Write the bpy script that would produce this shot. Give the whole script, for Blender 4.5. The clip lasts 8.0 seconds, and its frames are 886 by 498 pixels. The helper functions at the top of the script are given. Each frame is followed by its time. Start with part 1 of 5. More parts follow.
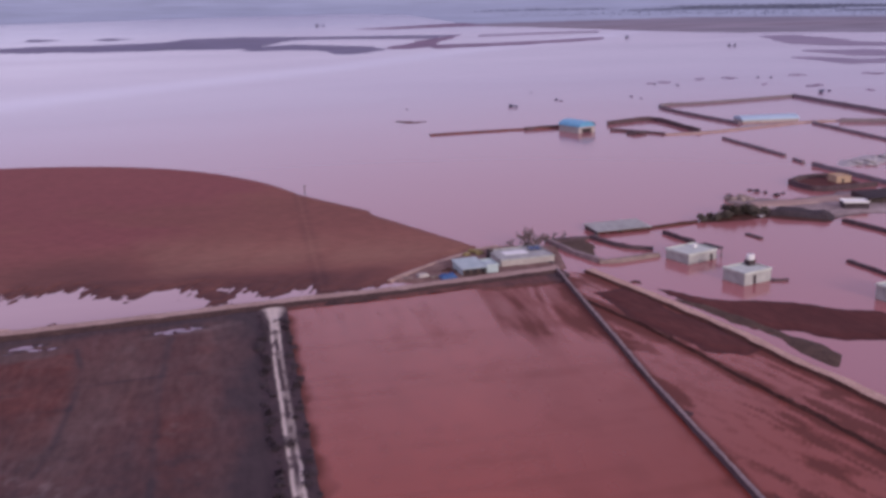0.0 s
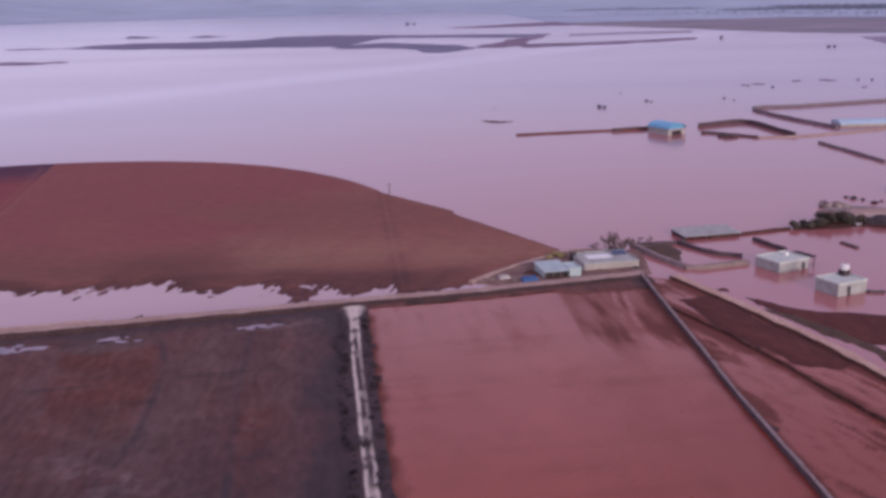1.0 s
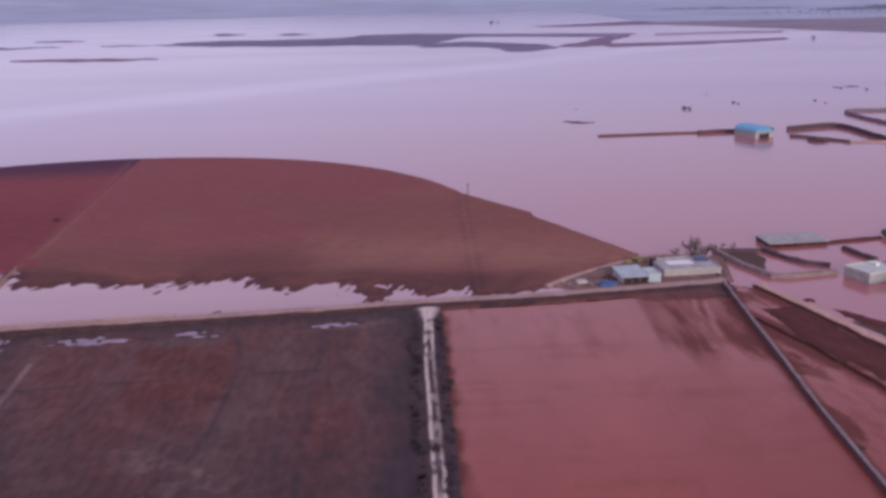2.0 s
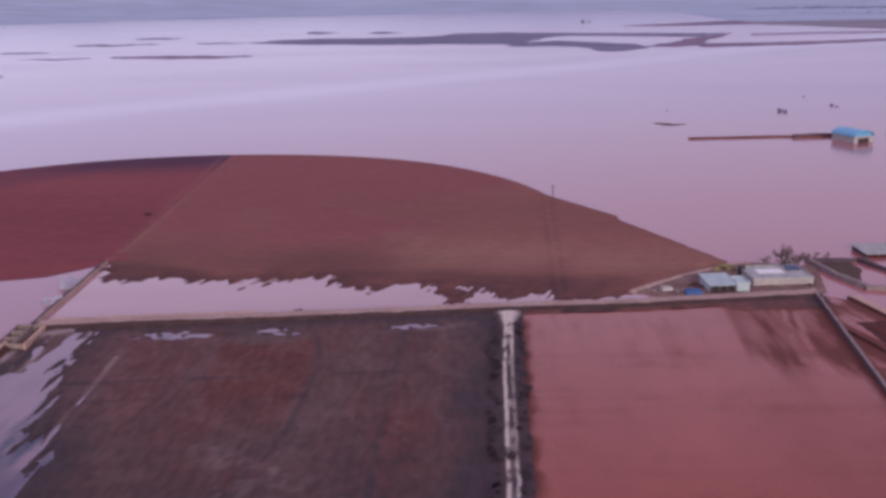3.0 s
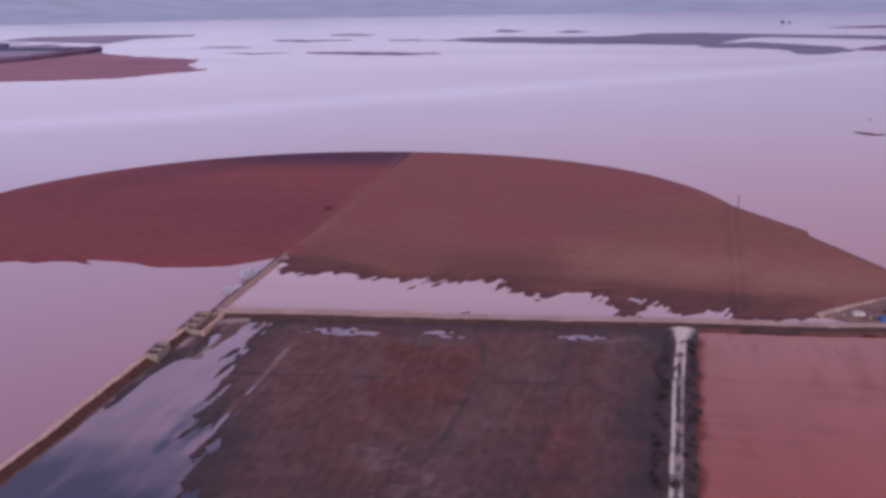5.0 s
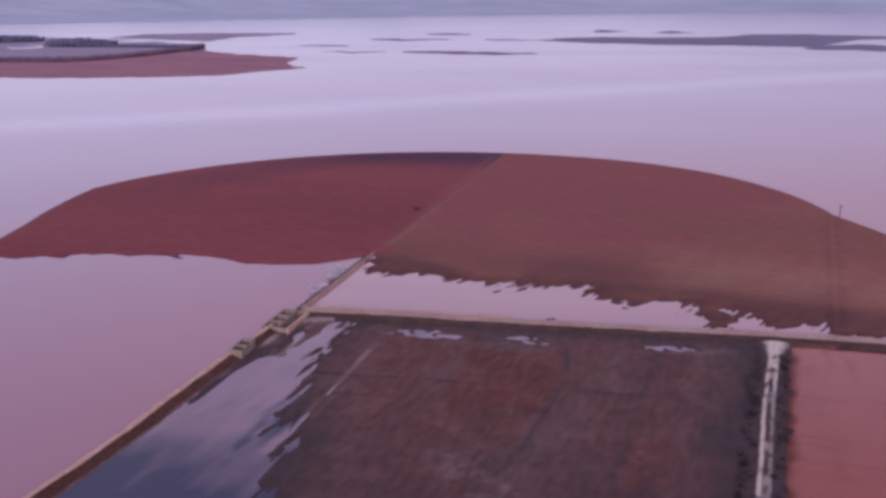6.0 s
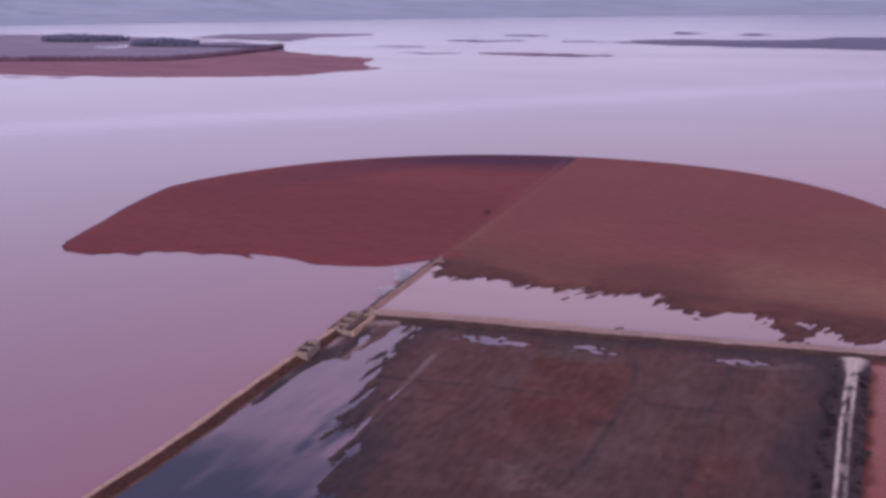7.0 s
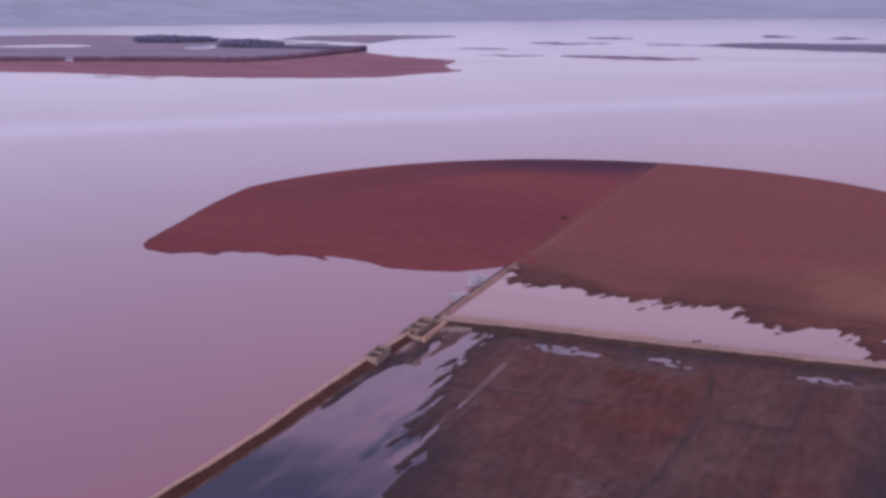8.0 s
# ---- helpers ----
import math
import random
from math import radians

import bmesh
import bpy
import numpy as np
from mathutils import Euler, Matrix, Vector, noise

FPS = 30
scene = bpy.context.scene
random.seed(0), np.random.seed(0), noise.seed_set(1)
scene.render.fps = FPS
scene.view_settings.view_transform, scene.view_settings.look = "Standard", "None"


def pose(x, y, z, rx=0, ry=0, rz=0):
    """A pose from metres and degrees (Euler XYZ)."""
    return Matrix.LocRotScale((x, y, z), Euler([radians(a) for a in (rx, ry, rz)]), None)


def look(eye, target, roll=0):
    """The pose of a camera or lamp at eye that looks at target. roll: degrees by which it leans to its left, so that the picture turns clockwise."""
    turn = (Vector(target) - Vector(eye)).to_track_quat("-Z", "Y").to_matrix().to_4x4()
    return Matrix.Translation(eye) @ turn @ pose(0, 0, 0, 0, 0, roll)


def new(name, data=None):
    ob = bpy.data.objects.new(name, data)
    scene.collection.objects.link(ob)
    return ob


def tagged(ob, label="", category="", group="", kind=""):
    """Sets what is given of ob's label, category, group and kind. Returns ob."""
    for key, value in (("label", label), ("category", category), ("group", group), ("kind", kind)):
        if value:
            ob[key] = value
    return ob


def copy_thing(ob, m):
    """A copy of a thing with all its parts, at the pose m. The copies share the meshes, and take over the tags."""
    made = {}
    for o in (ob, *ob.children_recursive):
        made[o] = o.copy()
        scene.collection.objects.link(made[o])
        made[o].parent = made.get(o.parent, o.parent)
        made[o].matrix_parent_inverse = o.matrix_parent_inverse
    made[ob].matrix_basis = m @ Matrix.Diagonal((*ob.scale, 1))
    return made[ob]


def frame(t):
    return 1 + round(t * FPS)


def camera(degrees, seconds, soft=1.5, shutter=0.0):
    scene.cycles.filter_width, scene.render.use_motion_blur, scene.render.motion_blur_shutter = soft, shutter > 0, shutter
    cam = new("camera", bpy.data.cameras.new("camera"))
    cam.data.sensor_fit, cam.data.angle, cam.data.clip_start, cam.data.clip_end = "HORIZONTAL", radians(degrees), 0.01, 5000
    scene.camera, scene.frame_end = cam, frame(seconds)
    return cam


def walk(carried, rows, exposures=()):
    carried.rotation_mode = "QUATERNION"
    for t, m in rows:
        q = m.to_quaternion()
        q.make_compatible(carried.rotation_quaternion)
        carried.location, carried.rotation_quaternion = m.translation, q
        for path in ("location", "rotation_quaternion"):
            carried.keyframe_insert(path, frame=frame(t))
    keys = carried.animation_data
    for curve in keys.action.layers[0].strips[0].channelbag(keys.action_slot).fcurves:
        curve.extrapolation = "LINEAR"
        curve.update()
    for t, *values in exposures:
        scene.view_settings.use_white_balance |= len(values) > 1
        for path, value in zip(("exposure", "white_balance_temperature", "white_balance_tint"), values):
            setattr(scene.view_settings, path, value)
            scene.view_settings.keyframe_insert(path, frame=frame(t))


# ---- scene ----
cam = camera(47.34, 8.0, soft=3.4)
SCALE = 1.4      # metres to one unit of the plan on which the place is drawn
# t, x, y, z, yaw, pitch, roll
ROWS = [
    (0.0, 0.00, 0.00, 60.00, 0.000, -14.474, -1.081),
    (0.5, 0.31, 0.76, 60.04, 2.359, -14.455, -1.037),
    (1.0, 0.65, 1.64, 60.12, 4.987, -14.461, -0.985),
    (1.5, 0.89, 2.61, 60.20, 7.261, -14.466, -0.941),
    (3.0, 1.54, 5.35, 60.65, 14.662, -14.479, -0.884),
    (3.5, 1.75, 6.26, 60.82, 17.150, -14.480, -0.848),
    (4.0, 1.76, 7.28, 60.96, 19.928, -14.475, -0.777),
    (4.5, 1.67, 8.23, 61.08, 22.377, -14.467, -0.709),
    (6.0, 1.92, 11.69, 61.54, 30.486, -14.451, -0.509),
    (6.5, 1.85, 12.83, 61.64, 32.546, -14.432, -0.459),
    (7.0, 1.75, 14.00, 61.79, 34.768, -14.362, -0.434),
    (7.5, 1.71, 15.04, 61.95, 36.795, -14.298, -0.406),
    (8.0, 1.47, 16.15, 62.18, 39.380, -14.232, -0.387),
]
walk(cam, [(t, pose(x * SCALE, y * SCALE, z * SCALE, 90 + pitch, 0, yaw) @ pose(0, 0, 0, 0, 0, roll)) for t, x, y, z, yaw, pitch, roll in ROWS],
     exposures=[(0.0, 0.0), (4.5, 0.0), (8.0, -0.05)])

# ---- sky and sun: a dull evening, high thin cloud ----
SUN_EL, SUN_AZ = 14.0, 150.0
world = bpy.data.worlds.new("evening_sky")
scene.world = world
world.use_nodes = True
wt = world.node_tree
wt.nodes.clear()
sky = wt.nodes.new("ShaderNodeTexSky")
sky.sky_type = 'NISHITA'
sky.sun_disc = False
sky.sun_elevation, sky.sun_rotation = radians(SUN_EL), radians(SUN_AZ)
sky.air_density, sky.dust_density, sky.ozone_density = 1.0, 1.2, 3.0
wbg, cbg, wout = wt.nodes.new("ShaderNodeBackground"), wt.nodes.new("ShaderNodeBackground"), wt.nodes.new("ShaderNodeOutputWorld")
wbg.inputs[1].default_value = 0.10
wt.links.new(sky.outputs[0], wbg.inputs[0])
# a thin even layer of lilac evening cloud over that sky
ctc, cmap, cn, cmix, cadd = (wt.nodes.new("ShaderNode" + k) for k in ("TexCoord", "Mapping", "TexNoise", "Mix", "MixShader"))
cmap.inputs["Scale"].default_value = (1, 1, 3)
cn.inputs["Scale"].default_value, cn.inputs["Detail"].default_value = 2.2, 4
cmix.data_type = 'RGBA'
cmix.inputs["A"].default_value, cmix.inputs["B"].default_value = (0.628, 0.553, 0.855, 1), (0.91, 0.81, 1.175, 1)
cbg.inputs[1].default_value = 1.0
cadd.inputs[0].default_value = 0.85
wt.links.new(ctc.outputs["Generated"], cmap.inputs[0])
wt.links.new(cmap.outputs[0], cn.inputs["Vector"])
# brighter low down and towards the west (-x), deeper blue overhead
csep, cgrad, cup, cmul = (wt.nodes.new("ShaderNode" + k) for k in ("SeparateXYZ", "Math", "MapRange", "Math"))
cgrad.operation, cmul.operation = 'MULTIPLY_ADD', 'MULTIPLY_ADD'
cgrad.inputs[1].default_value = -1.05
cup.interpolation_type = 'SMOOTHSTEP'
cup.inputs[1].default_value, cup.inputs[2].default_value = 0.12, 0.6
cup.inputs[3].default_value, cup.inputs[4].default_value = 0.1, -0.12
wt.links.new(ctc.outputs["Generated"], csep.inputs[0])
wt.links.new(csep.outputs[0], cgrad.inputs[0])
wt.links.new(csep.outputs[2], cup.inputs[0])
wt.links.new(cup.outputs[0], cgrad.inputs[2])
cmul.inputs[1].default_value = 0.4
wt.links.new(cn.outputs["Fac"], cmul.inputs[0])
wt.links.new(cgrad.outputs[0], cmul.inputs[2])
wt.links.new(cmul.outputs[0], cmix.inputs["Factor"])
# dimmed in the unseen south, added so that house sides come out darker
csouth, cdim = wt.nodes.new("ShaderNodeMapRange"), wt.nodes.new("ShaderNodeVectorMath")
csouth.interpolation_type = 'SMOOTHSTEP'
csouth.inputs[1].default_value, csouth.inputs[2].default_value = -0.6, 0.15
csouth.inputs[3].default_value, csouth.inputs[4].default_value = 0.66, 1.0
cdim.operation = 'SCALE'
wt.links.new(csep.outputs[1], csouth.inputs[0])
wt.links.new(cmix.outputs["Result"], cdim.inputs[0])
wt.links.new(csouth.outputs[0], cdim.inputs["Scale"])
wt.links.new(cdim.outputs[0], cbg.inputs[0])
wt.links.new(wbg.outputs[0], cadd.inputs[1])
wt.links.new(cbg.outputs[0], cadd.inputs[2])
wt.links.new(cadd.outputs[0], wout.inputs[0])
lamp = bpy.data.lights.new("sun", 'SUN')
lamp.energy, lamp.angle, lamp.color = 2.3, radians(14), (1.0, 0.9, 0.88)
sun_way = Vector((math.sin(radians(SUN_AZ)) * math.cos(radians(SUN_EL)), math.cos(radians(SUN_AZ)) * math.cos(radians(SUN_EL)), math.sin(radians(SUN_EL))))
new("sun", lamp).matrix_world = look(sun_way * 500, (0, 0, 0))


# ---- materials ----
def surface(name, c1, c2, rough=0.9, scale=0.2, fine=2.0, bump=0.3, along=0.0, stretch=1.0, spec=0.12, mask=None, metal=0.0, grain=0.35, dist=0.25, sheen=0.0):
    """A procedural surface: two tones in broad patches, fine grain on top, and per mask attribute a further tone."""
    m = bpy.data.materials.new(name)
    m.use_nodes = True
    nt = m.node_tree
    nd, ln = nt.nodes, nt.links
    p = nd["Principled BSDF"]
    tc, mp = nd.new("ShaderNodeTexCoord"), nd.new("ShaderNodeMapping")
    mp.vector_type = 'TEXTURE'
    mp.inputs["Rotation"].default_value = (0, 0, radians(along))
    mp.inputs["Scale"].default_value = (stretch, 1, 1)
    ln.new(tc.outputs["Object"], mp.inputs["Vector"])
    n1, n2 = nd.new("ShaderNodeTexNoise"), nd.new("ShaderNodeTexNoise")
    n1.inputs["Scale"].default_value, n1.inputs["Detail"].default_value = scale, 4
    n2.inputs["Scale"].default_value, n2.inputs["Detail"].default_value = fine, 5
    ln.new(mp.outputs[0], n1.inputs["Vector"])
    ln.new(mp.outputs[0], n2.inputs["Vector"])
    r1 = nd.new("ShaderNodeMapRange")
    r1.inputs[1].default_value, r1.inputs[2].default_value = 0.5 - dist, 0.5 + dist
    ln.new(n1.outputs["Fac"], r1.inputs[0])
    mix = nd.new("ShaderNodeMix")
    mix.data_type = 'RGBA'
    mix.inputs["A"].default_value, mix.inputs["B"].default_value = (*c1, 1), (*c2, 1)
    ln.new(r1.outputs[0], mix.inputs["Factor"])
    last = mix.outputs["Result"]
    for attr, tone in (mask or ()):
        at, mk = nd.new("ShaderNodeAttribute"), nd.new("ShaderNodeMix")
        at.attribute_name = attr
        mk.data_type = 'RGBA'
        mk.inputs["B"].default_value = (*tone, 1)
        ln.new(at.outputs["Fac"], mk.inputs["Factor"])
        ln.new(last, mk.inputs["A"])
        last = mk.outputs["Result"]
    r2 = nd.new("ShaderNodeMapRange")
    r2.inputs[1].default_value, r2.inputs[2].default_value = 0.25, 0.75
    r2.inputs[3].default_value, r2.inputs[4].default_value = 1 - grain, 1 + grain
    ln.new(n2.outputs["Fac"], r2.inputs[0])
    mul = nd.new("ShaderNodeVectorMath")
    mul.operation = 'SCALE'
    ln.new(last, mul.inputs[0])
    ln.new(r2.outputs[0], mul.inputs["Scale"])
    ln.new(mul.outputs[0], p.inputs["Base Color"])
    bp = nd.new("ShaderNodeBump")
    bp.inputs["Strength"].default_value, bp.inputs["Distance"].default_value = bump, 0.1
    ln.new(n2.outputs["Fac"], bp.inputs["Height"])
    ln.new(bp.outputs[0], p.inputs["Normal"])
    p.inputs["Roughness"].default_value, p.inputs["Metallic"].default_value = rough, metal
    p.inputs["Specular IOR Level"].default_value = spec
    if sheen:
        # standing damp: smoother and shinier where the ground is wet
        at = nd.new("ShaderNodeAttribute")
        at.attribute_name = "wet"
        for key, dry, damp in (("Roughness", rough, rough - 0.5 * sheen), ("Specular IOR Level", spec, spec + 0.4 * sheen)):
            r = nd.new("ShaderNodeMapRange")
            r.inputs[1].default_value, r.inputs[2].default_value = 0.25, 1.0
            r.inputs[3].default_value, r.inputs[4].default_value = dry, damp
            ln.new(at.outputs["Fac"], r.inputs[0])
            ln.new(r.outputs[0], p.inputs[key])
    return m


def flood(name, c1, c2, rough=(0.13, 0.155), scale=0.004, along=14.0, stretch=2.5, ripple=0.02, lane=None, plume=None, silt=None, far=None, ior=1.46, skin=0.14, dull=0.0):
    """Still water thick with soil: body colour from sediment and painted-in haze and sky blue, a mirror skin over it,
    and lanes of wind.
    """
    m = bpy.data.materials.new(name)
    m.use_nodes = True
    nt = m.node_tree
    nd, ln = nt.nodes, nt.links
    p = nd["Principled BSDF"]
    tc, mp = nd.new("ShaderNodeTexCoord"), nd.new("ShaderNodeMapping")
    mp.vector_type = 'TEXTURE'
    mp.inputs["Rotation"].default_value = (0, 0, radians(along))
    mp.inputs["Scale"].default_value = (stretch, 1, 1)
    ln.new(tc.outputs["Object"], mp.inputs["Vector"])
    n1, n2, n3 = (nd.new("ShaderNodeTexNoise") for _ in range(3))
    for n, s, d in ((n1, scale, 4), (n2, scale * 2.3, 3), (n3, 0.8, 3)):
        n.inputs["Scale"].default_value, n.inputs["Detail"].default_value = s, d
        ln.new(mp.outputs[0], n.inputs["Vector"])
    ramp = nd.new("ShaderNodeMapRange")
    ramp.inputs[1].default_value, ramp.inputs[2].default_value = 0.3, 0.7
    ln.new(n1.outputs["Fac"], ramp.inputs[0])
    mix = nd.new("ShaderNodeMix")
    mix.data_type = 'RGBA'
    mix.inputs["A"].default_value, mix.inputs["B"].default_value = (*c1, 1), (*c2, 1)
    ln.new(ramp.outputs[0], mix.inputs["Factor"])
    body = mix.outputs["Result"]
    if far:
        # haze-blue tint of distance put into the body colour far out
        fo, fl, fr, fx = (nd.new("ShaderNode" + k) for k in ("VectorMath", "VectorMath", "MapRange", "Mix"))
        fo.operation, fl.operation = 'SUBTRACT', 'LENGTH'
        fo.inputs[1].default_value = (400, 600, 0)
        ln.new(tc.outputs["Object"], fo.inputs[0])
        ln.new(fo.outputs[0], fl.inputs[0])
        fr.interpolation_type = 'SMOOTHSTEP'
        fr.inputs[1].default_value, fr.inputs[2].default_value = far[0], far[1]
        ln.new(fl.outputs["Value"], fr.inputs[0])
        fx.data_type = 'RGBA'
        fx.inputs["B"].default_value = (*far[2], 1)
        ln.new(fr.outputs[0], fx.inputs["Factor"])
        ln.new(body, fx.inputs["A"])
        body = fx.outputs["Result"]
    if lane:
        # a long pale lane where cleaner water runs through the flood
        lm, sep, soft_edge, lmix = (nd.new("ShaderNode" + k) for k in ("Mapping", "SeparateXYZ", "MapRange", "Mix"))
        lm.vector_type = 'TEXTURE'
        lm.inputs["Location"].default_value, lm.inputs["Rotation"].default_value = (lane[0], lane[1], 0), (0, 0, radians(lane[2]))
        wob = nd.new("ShaderNodeMath")
        wob.operation = 'MULTIPLY_ADD'
        wob.inputs[1].default_value = 90.0
        ab = nd.new("ShaderNodeMath")
        ab.operation = 'ABSOLUTE'
        ln.new(tc.outputs["Object"], lm.inputs["Vector"])
        ln.new(lm.outputs[0], sep.inputs[0])
        ln.new(n1.outputs["Fac"], wob.inputs[0])
        ln.new(sep.outputs[1], wob.inputs[2])
        off = nd.new("ShaderNodeMath")
        off.operation = 'SUBTRACT'
        off.inputs[1].default_value = 45.0
        ln.new(wob.outputs[0], off.inputs[0])
        ln.new(off.outputs[0], ab.inputs[0])
        soft_edge.interpolation_type = 'SMOOTHSTEP'
        soft_edge.inputs[1].default_value, soft_edge.inputs[2].default_value = 2.0, lane[3]
        soft_edge.inputs[3].default_value, soft_edge.inputs[4].default_value = 0.62, 0.0
        ln.new(ab.outputs[0], soft_edge.inputs[0])
        lmix.data_type = 'RGBA'
        lmix.inputs["B"].default_value = (0.45, 0.37, 0.48, 1)
        ln.new(soft_edge.outputs[0], lmix.inputs["Factor"])
        ln.new(body, lmix.inputs["A"])
        body = lmix.outputs["Result"]
    if plume:
        # redder where the drowned red soil still stains the water
        gm, gl, gr, gx = (nd.new("ShaderNode" + k) for k in ("VectorMath", "VectorMath", "MapRange", "Mix"))
        gm.operation, gl.operation = 'SUBTRACT', 'LENGTH'
        gm.inputs[1].default_value = (plume[0], plume[1], 0)
        ln.new(tc.outputs["Object"], gm.inputs[0])
        ln.new(gm.outputs[0], gl.inputs[0])
        gr.interpolation_type = 'SMOOTHSTEP'
        gr.inputs[1].default_value, gr.inputs[2].default_value, gr.inputs[3].default_value, gr.inputs[4].default_value = plume[2], plume[3], 1.0, 0.0
        ln.new(gl.outputs["Value"], gr.inputs[0])
        gx.data_type = 'RGBA'
        gx.inputs["B"].default_value = (*plume[4], 1)
        ln.new(gr.outputs[0], gx.inputs["Factor"])
        ln.new(body, gx.inputs["A"])
        body = gx.outputs["Result"]
    if silt:
        sa, sx = nd.new("ShaderNodeAttribute"), nd.new("ShaderNodeMix")
        sa.attribute_name = "silt"
        sx.data_type = 'RGBA'
        sx.inputs["B"].default_value = (*silt, 1)
        ln.new(sa.outputs["Fac"], sx.inputs["Factor"])
        ln.new(body, sx.inputs["A"])
        body = sx.outputs["Result"]
        sp = nd.new("ShaderNodeMapRange")
        sp.inputs[3].default_value, sp.inputs[4].default_value = 0.5, skin
        ln.new(sa.outputs["Fac"], sp.inputs[0])
        ln.new(sp.outputs[0], p.inputs["Specular IOR Level"])
    ln.new(body, p.inputs["Base Color"])
    rr = nd.new("ShaderNodeMapRange")
    rr.inputs[1].default_value, rr.inputs[2].default_value = 0.35, 0.65
    rr.inputs[3].default_value, rr.inputs[4].default_value = rough
    ln.new(n2.outputs["Fac"], rr.inputs[0])
    gloss = rr.outputs[0]
    if silt and dull:
        # mud just under the skin breaks up the mirror
        md = nd.new("ShaderNodeMath")
        md.operation, md.use_clamp = 'MULTIPLY_ADD', True
        md.inputs[1].default_value = dull
        ln.new(sa.outputs["Fac"], md.inputs[0])
        ln.new(gloss, md.inputs[2])
        gloss = md.outputs[0]
    ln.new(gloss, p.inputs["Roughness"])
    bp = nd.new("ShaderNodeBump")
    bp.inputs["Strength"].default_value, bp.inputs["Distance"].default_value = ripple, 0.05
    ln.new(n3.outputs["Fac"], bp.inputs["Height"])
    ln.new(bp.outputs[0], p.inputs["Normal"])
    p.inputs["IOR"].default_value = ior
    return m


ROW_WAY = -78.0      # heading of the plough rows, degrees from +x
WET = (0.05, 0.022, 0.024)
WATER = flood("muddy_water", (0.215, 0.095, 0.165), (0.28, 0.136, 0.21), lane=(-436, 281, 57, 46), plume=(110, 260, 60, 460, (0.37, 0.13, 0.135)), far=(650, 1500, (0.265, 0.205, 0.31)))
WATER_RED = flood("red_muddy_water", (0.28, 0.037, 0.016), (0.31, 0.047, 0.022), silt=(0.14, 0.044, 0.036), skin=0.08, dull=0.45, ior=1.45, rough=(0.15, 0.21), scale=0.05, along=ROW_WAY, stretch=3.0)
# silt tone here is the dark blue of mirrored cloud, put into the colour
WATER_CLEAR = flood("clear_puddle_water", (0.18, 0.093, 0.138), (0.24, 0.13, 0.175), silt=(0.034, 0.034, 0.074), skin=0.14, rough=(0.04, 0.12), scale=0.03, along=60.0, stretch=2.0, ripple=0.015)
SOIL_BROWN = surface("brown_ploughed_soil", (0.19, 0.073, 0.061), (0.265, 0.102, 0.081), scale=0.02, fine=0.9, along=8, stretch=2.5, mask=[("red", (0.222, 0.066, 0.071)), ("pale", (0.29, 0.142, 0.104)), ("wet", (0.098, 0.042, 0.041))], grain=0.16)
SOIL_RED = surface("red_ploughed_soil", (0.178, 0.043, 0.051), (0.225, 0.058, 0.063), scale=0.02, fine=0.9, along=20, stretch=4.0, mask=[("wet", (0.085, 0.031, 0.056)), ("pale", (0.26, 0.12, 0.10))], grain=0.2)
SOIL_DARK = surface("dark_stubble_soil", (0.122, 0.071, 0.067), (0.126, 0.058, 0.056), scale=0.045, fine=0.8, along=ROW_WAY, stretch=2.6, mask=[("red", (0.128, 0.044, 0.038)), ("pale", (0.22, 0.15, 0.145)), ("wet", (0.052, 0.031, 0.035))], grain=0.22, bump=0.5, dist=0.1, sheen=0.2)
MUD = surface("wet_red_mud", (0.105, 0.038, 0.034), (0.155, 0.058, 0.049), rough=0.75, scale=0.12, fine=1.4, along=ROW_WAY, stretch=4.0, mask=[("wet", WET)], grain=0.3, spec=0.2, sheen=0.12)
SOIL_WET = surface("sodden_red_soil", (0.078, 0.025, 0.024), (0.12, 0.038, 0.035), scale=0.06, fine=1.0, along=ROW_WAY + 12, stretch=3.0, mask=[("wet", (0.05, 0.018, 0.022)), ("pale", (0.15, 0.06, 0.055))], grain=0.22, sheen=0.2)
BANK = surface("dark_bank_soil", (0.055, 0.025, 0.022), (0.10, 0.042, 0.034), scale=0.3, fine=2.0, grain=0.4, bump=0.8)
BANK_GREY = surface("dark_weedy_bank", (0.052, 0.030, 0.031), (0.085, 0.048, 0.043), scale=0.25, fine=2.0, grain=0.4, bump=0.8)
DIRT = surface("pale_dirt", (0.32, 0.20, 0.175), (0.44, 0.30, 0.265), scale=0.15, fine=1.5, grain=0.25, bump=0.5)
TRACK = surface("dirt_track", (0.055, 0.036, 0.043), (0.085, 0.052, 0.056), scale=0.5, fine=3.0, mask=[("pale", (0.58, 0.47, 0.42))], grain=0.3)
STONE = surface("grey_mud_stone", (0.19, 0.135, 0.14), (0.29, 0.21, 0.21), scale=0.5, fine=3.0, grain=0.4, bump=1.0)
# stone for the far walls, paler and more lilac with painted haze
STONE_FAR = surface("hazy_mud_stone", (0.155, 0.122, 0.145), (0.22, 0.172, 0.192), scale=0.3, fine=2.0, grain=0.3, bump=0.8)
PALE_WATER = flood("pale_shallow_water", (0.36, 0.185, 0.20), (0.45, 0.25, 0.26), rough=(0.08, 0.15), scale=0.03, along=20, stretch=3.0)
STONE_DARK = surface("dark_wet_stone", (0.07, 0.046, 0.055), (0.12, 0.079, 0.087), scale=0.4, fine=2.5, grain=0.4, bump=1.0)
# blue-grey air haze is mixed into the base colours of plain and hills
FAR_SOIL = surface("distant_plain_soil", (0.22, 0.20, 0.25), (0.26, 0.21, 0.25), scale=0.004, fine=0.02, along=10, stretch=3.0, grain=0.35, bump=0)
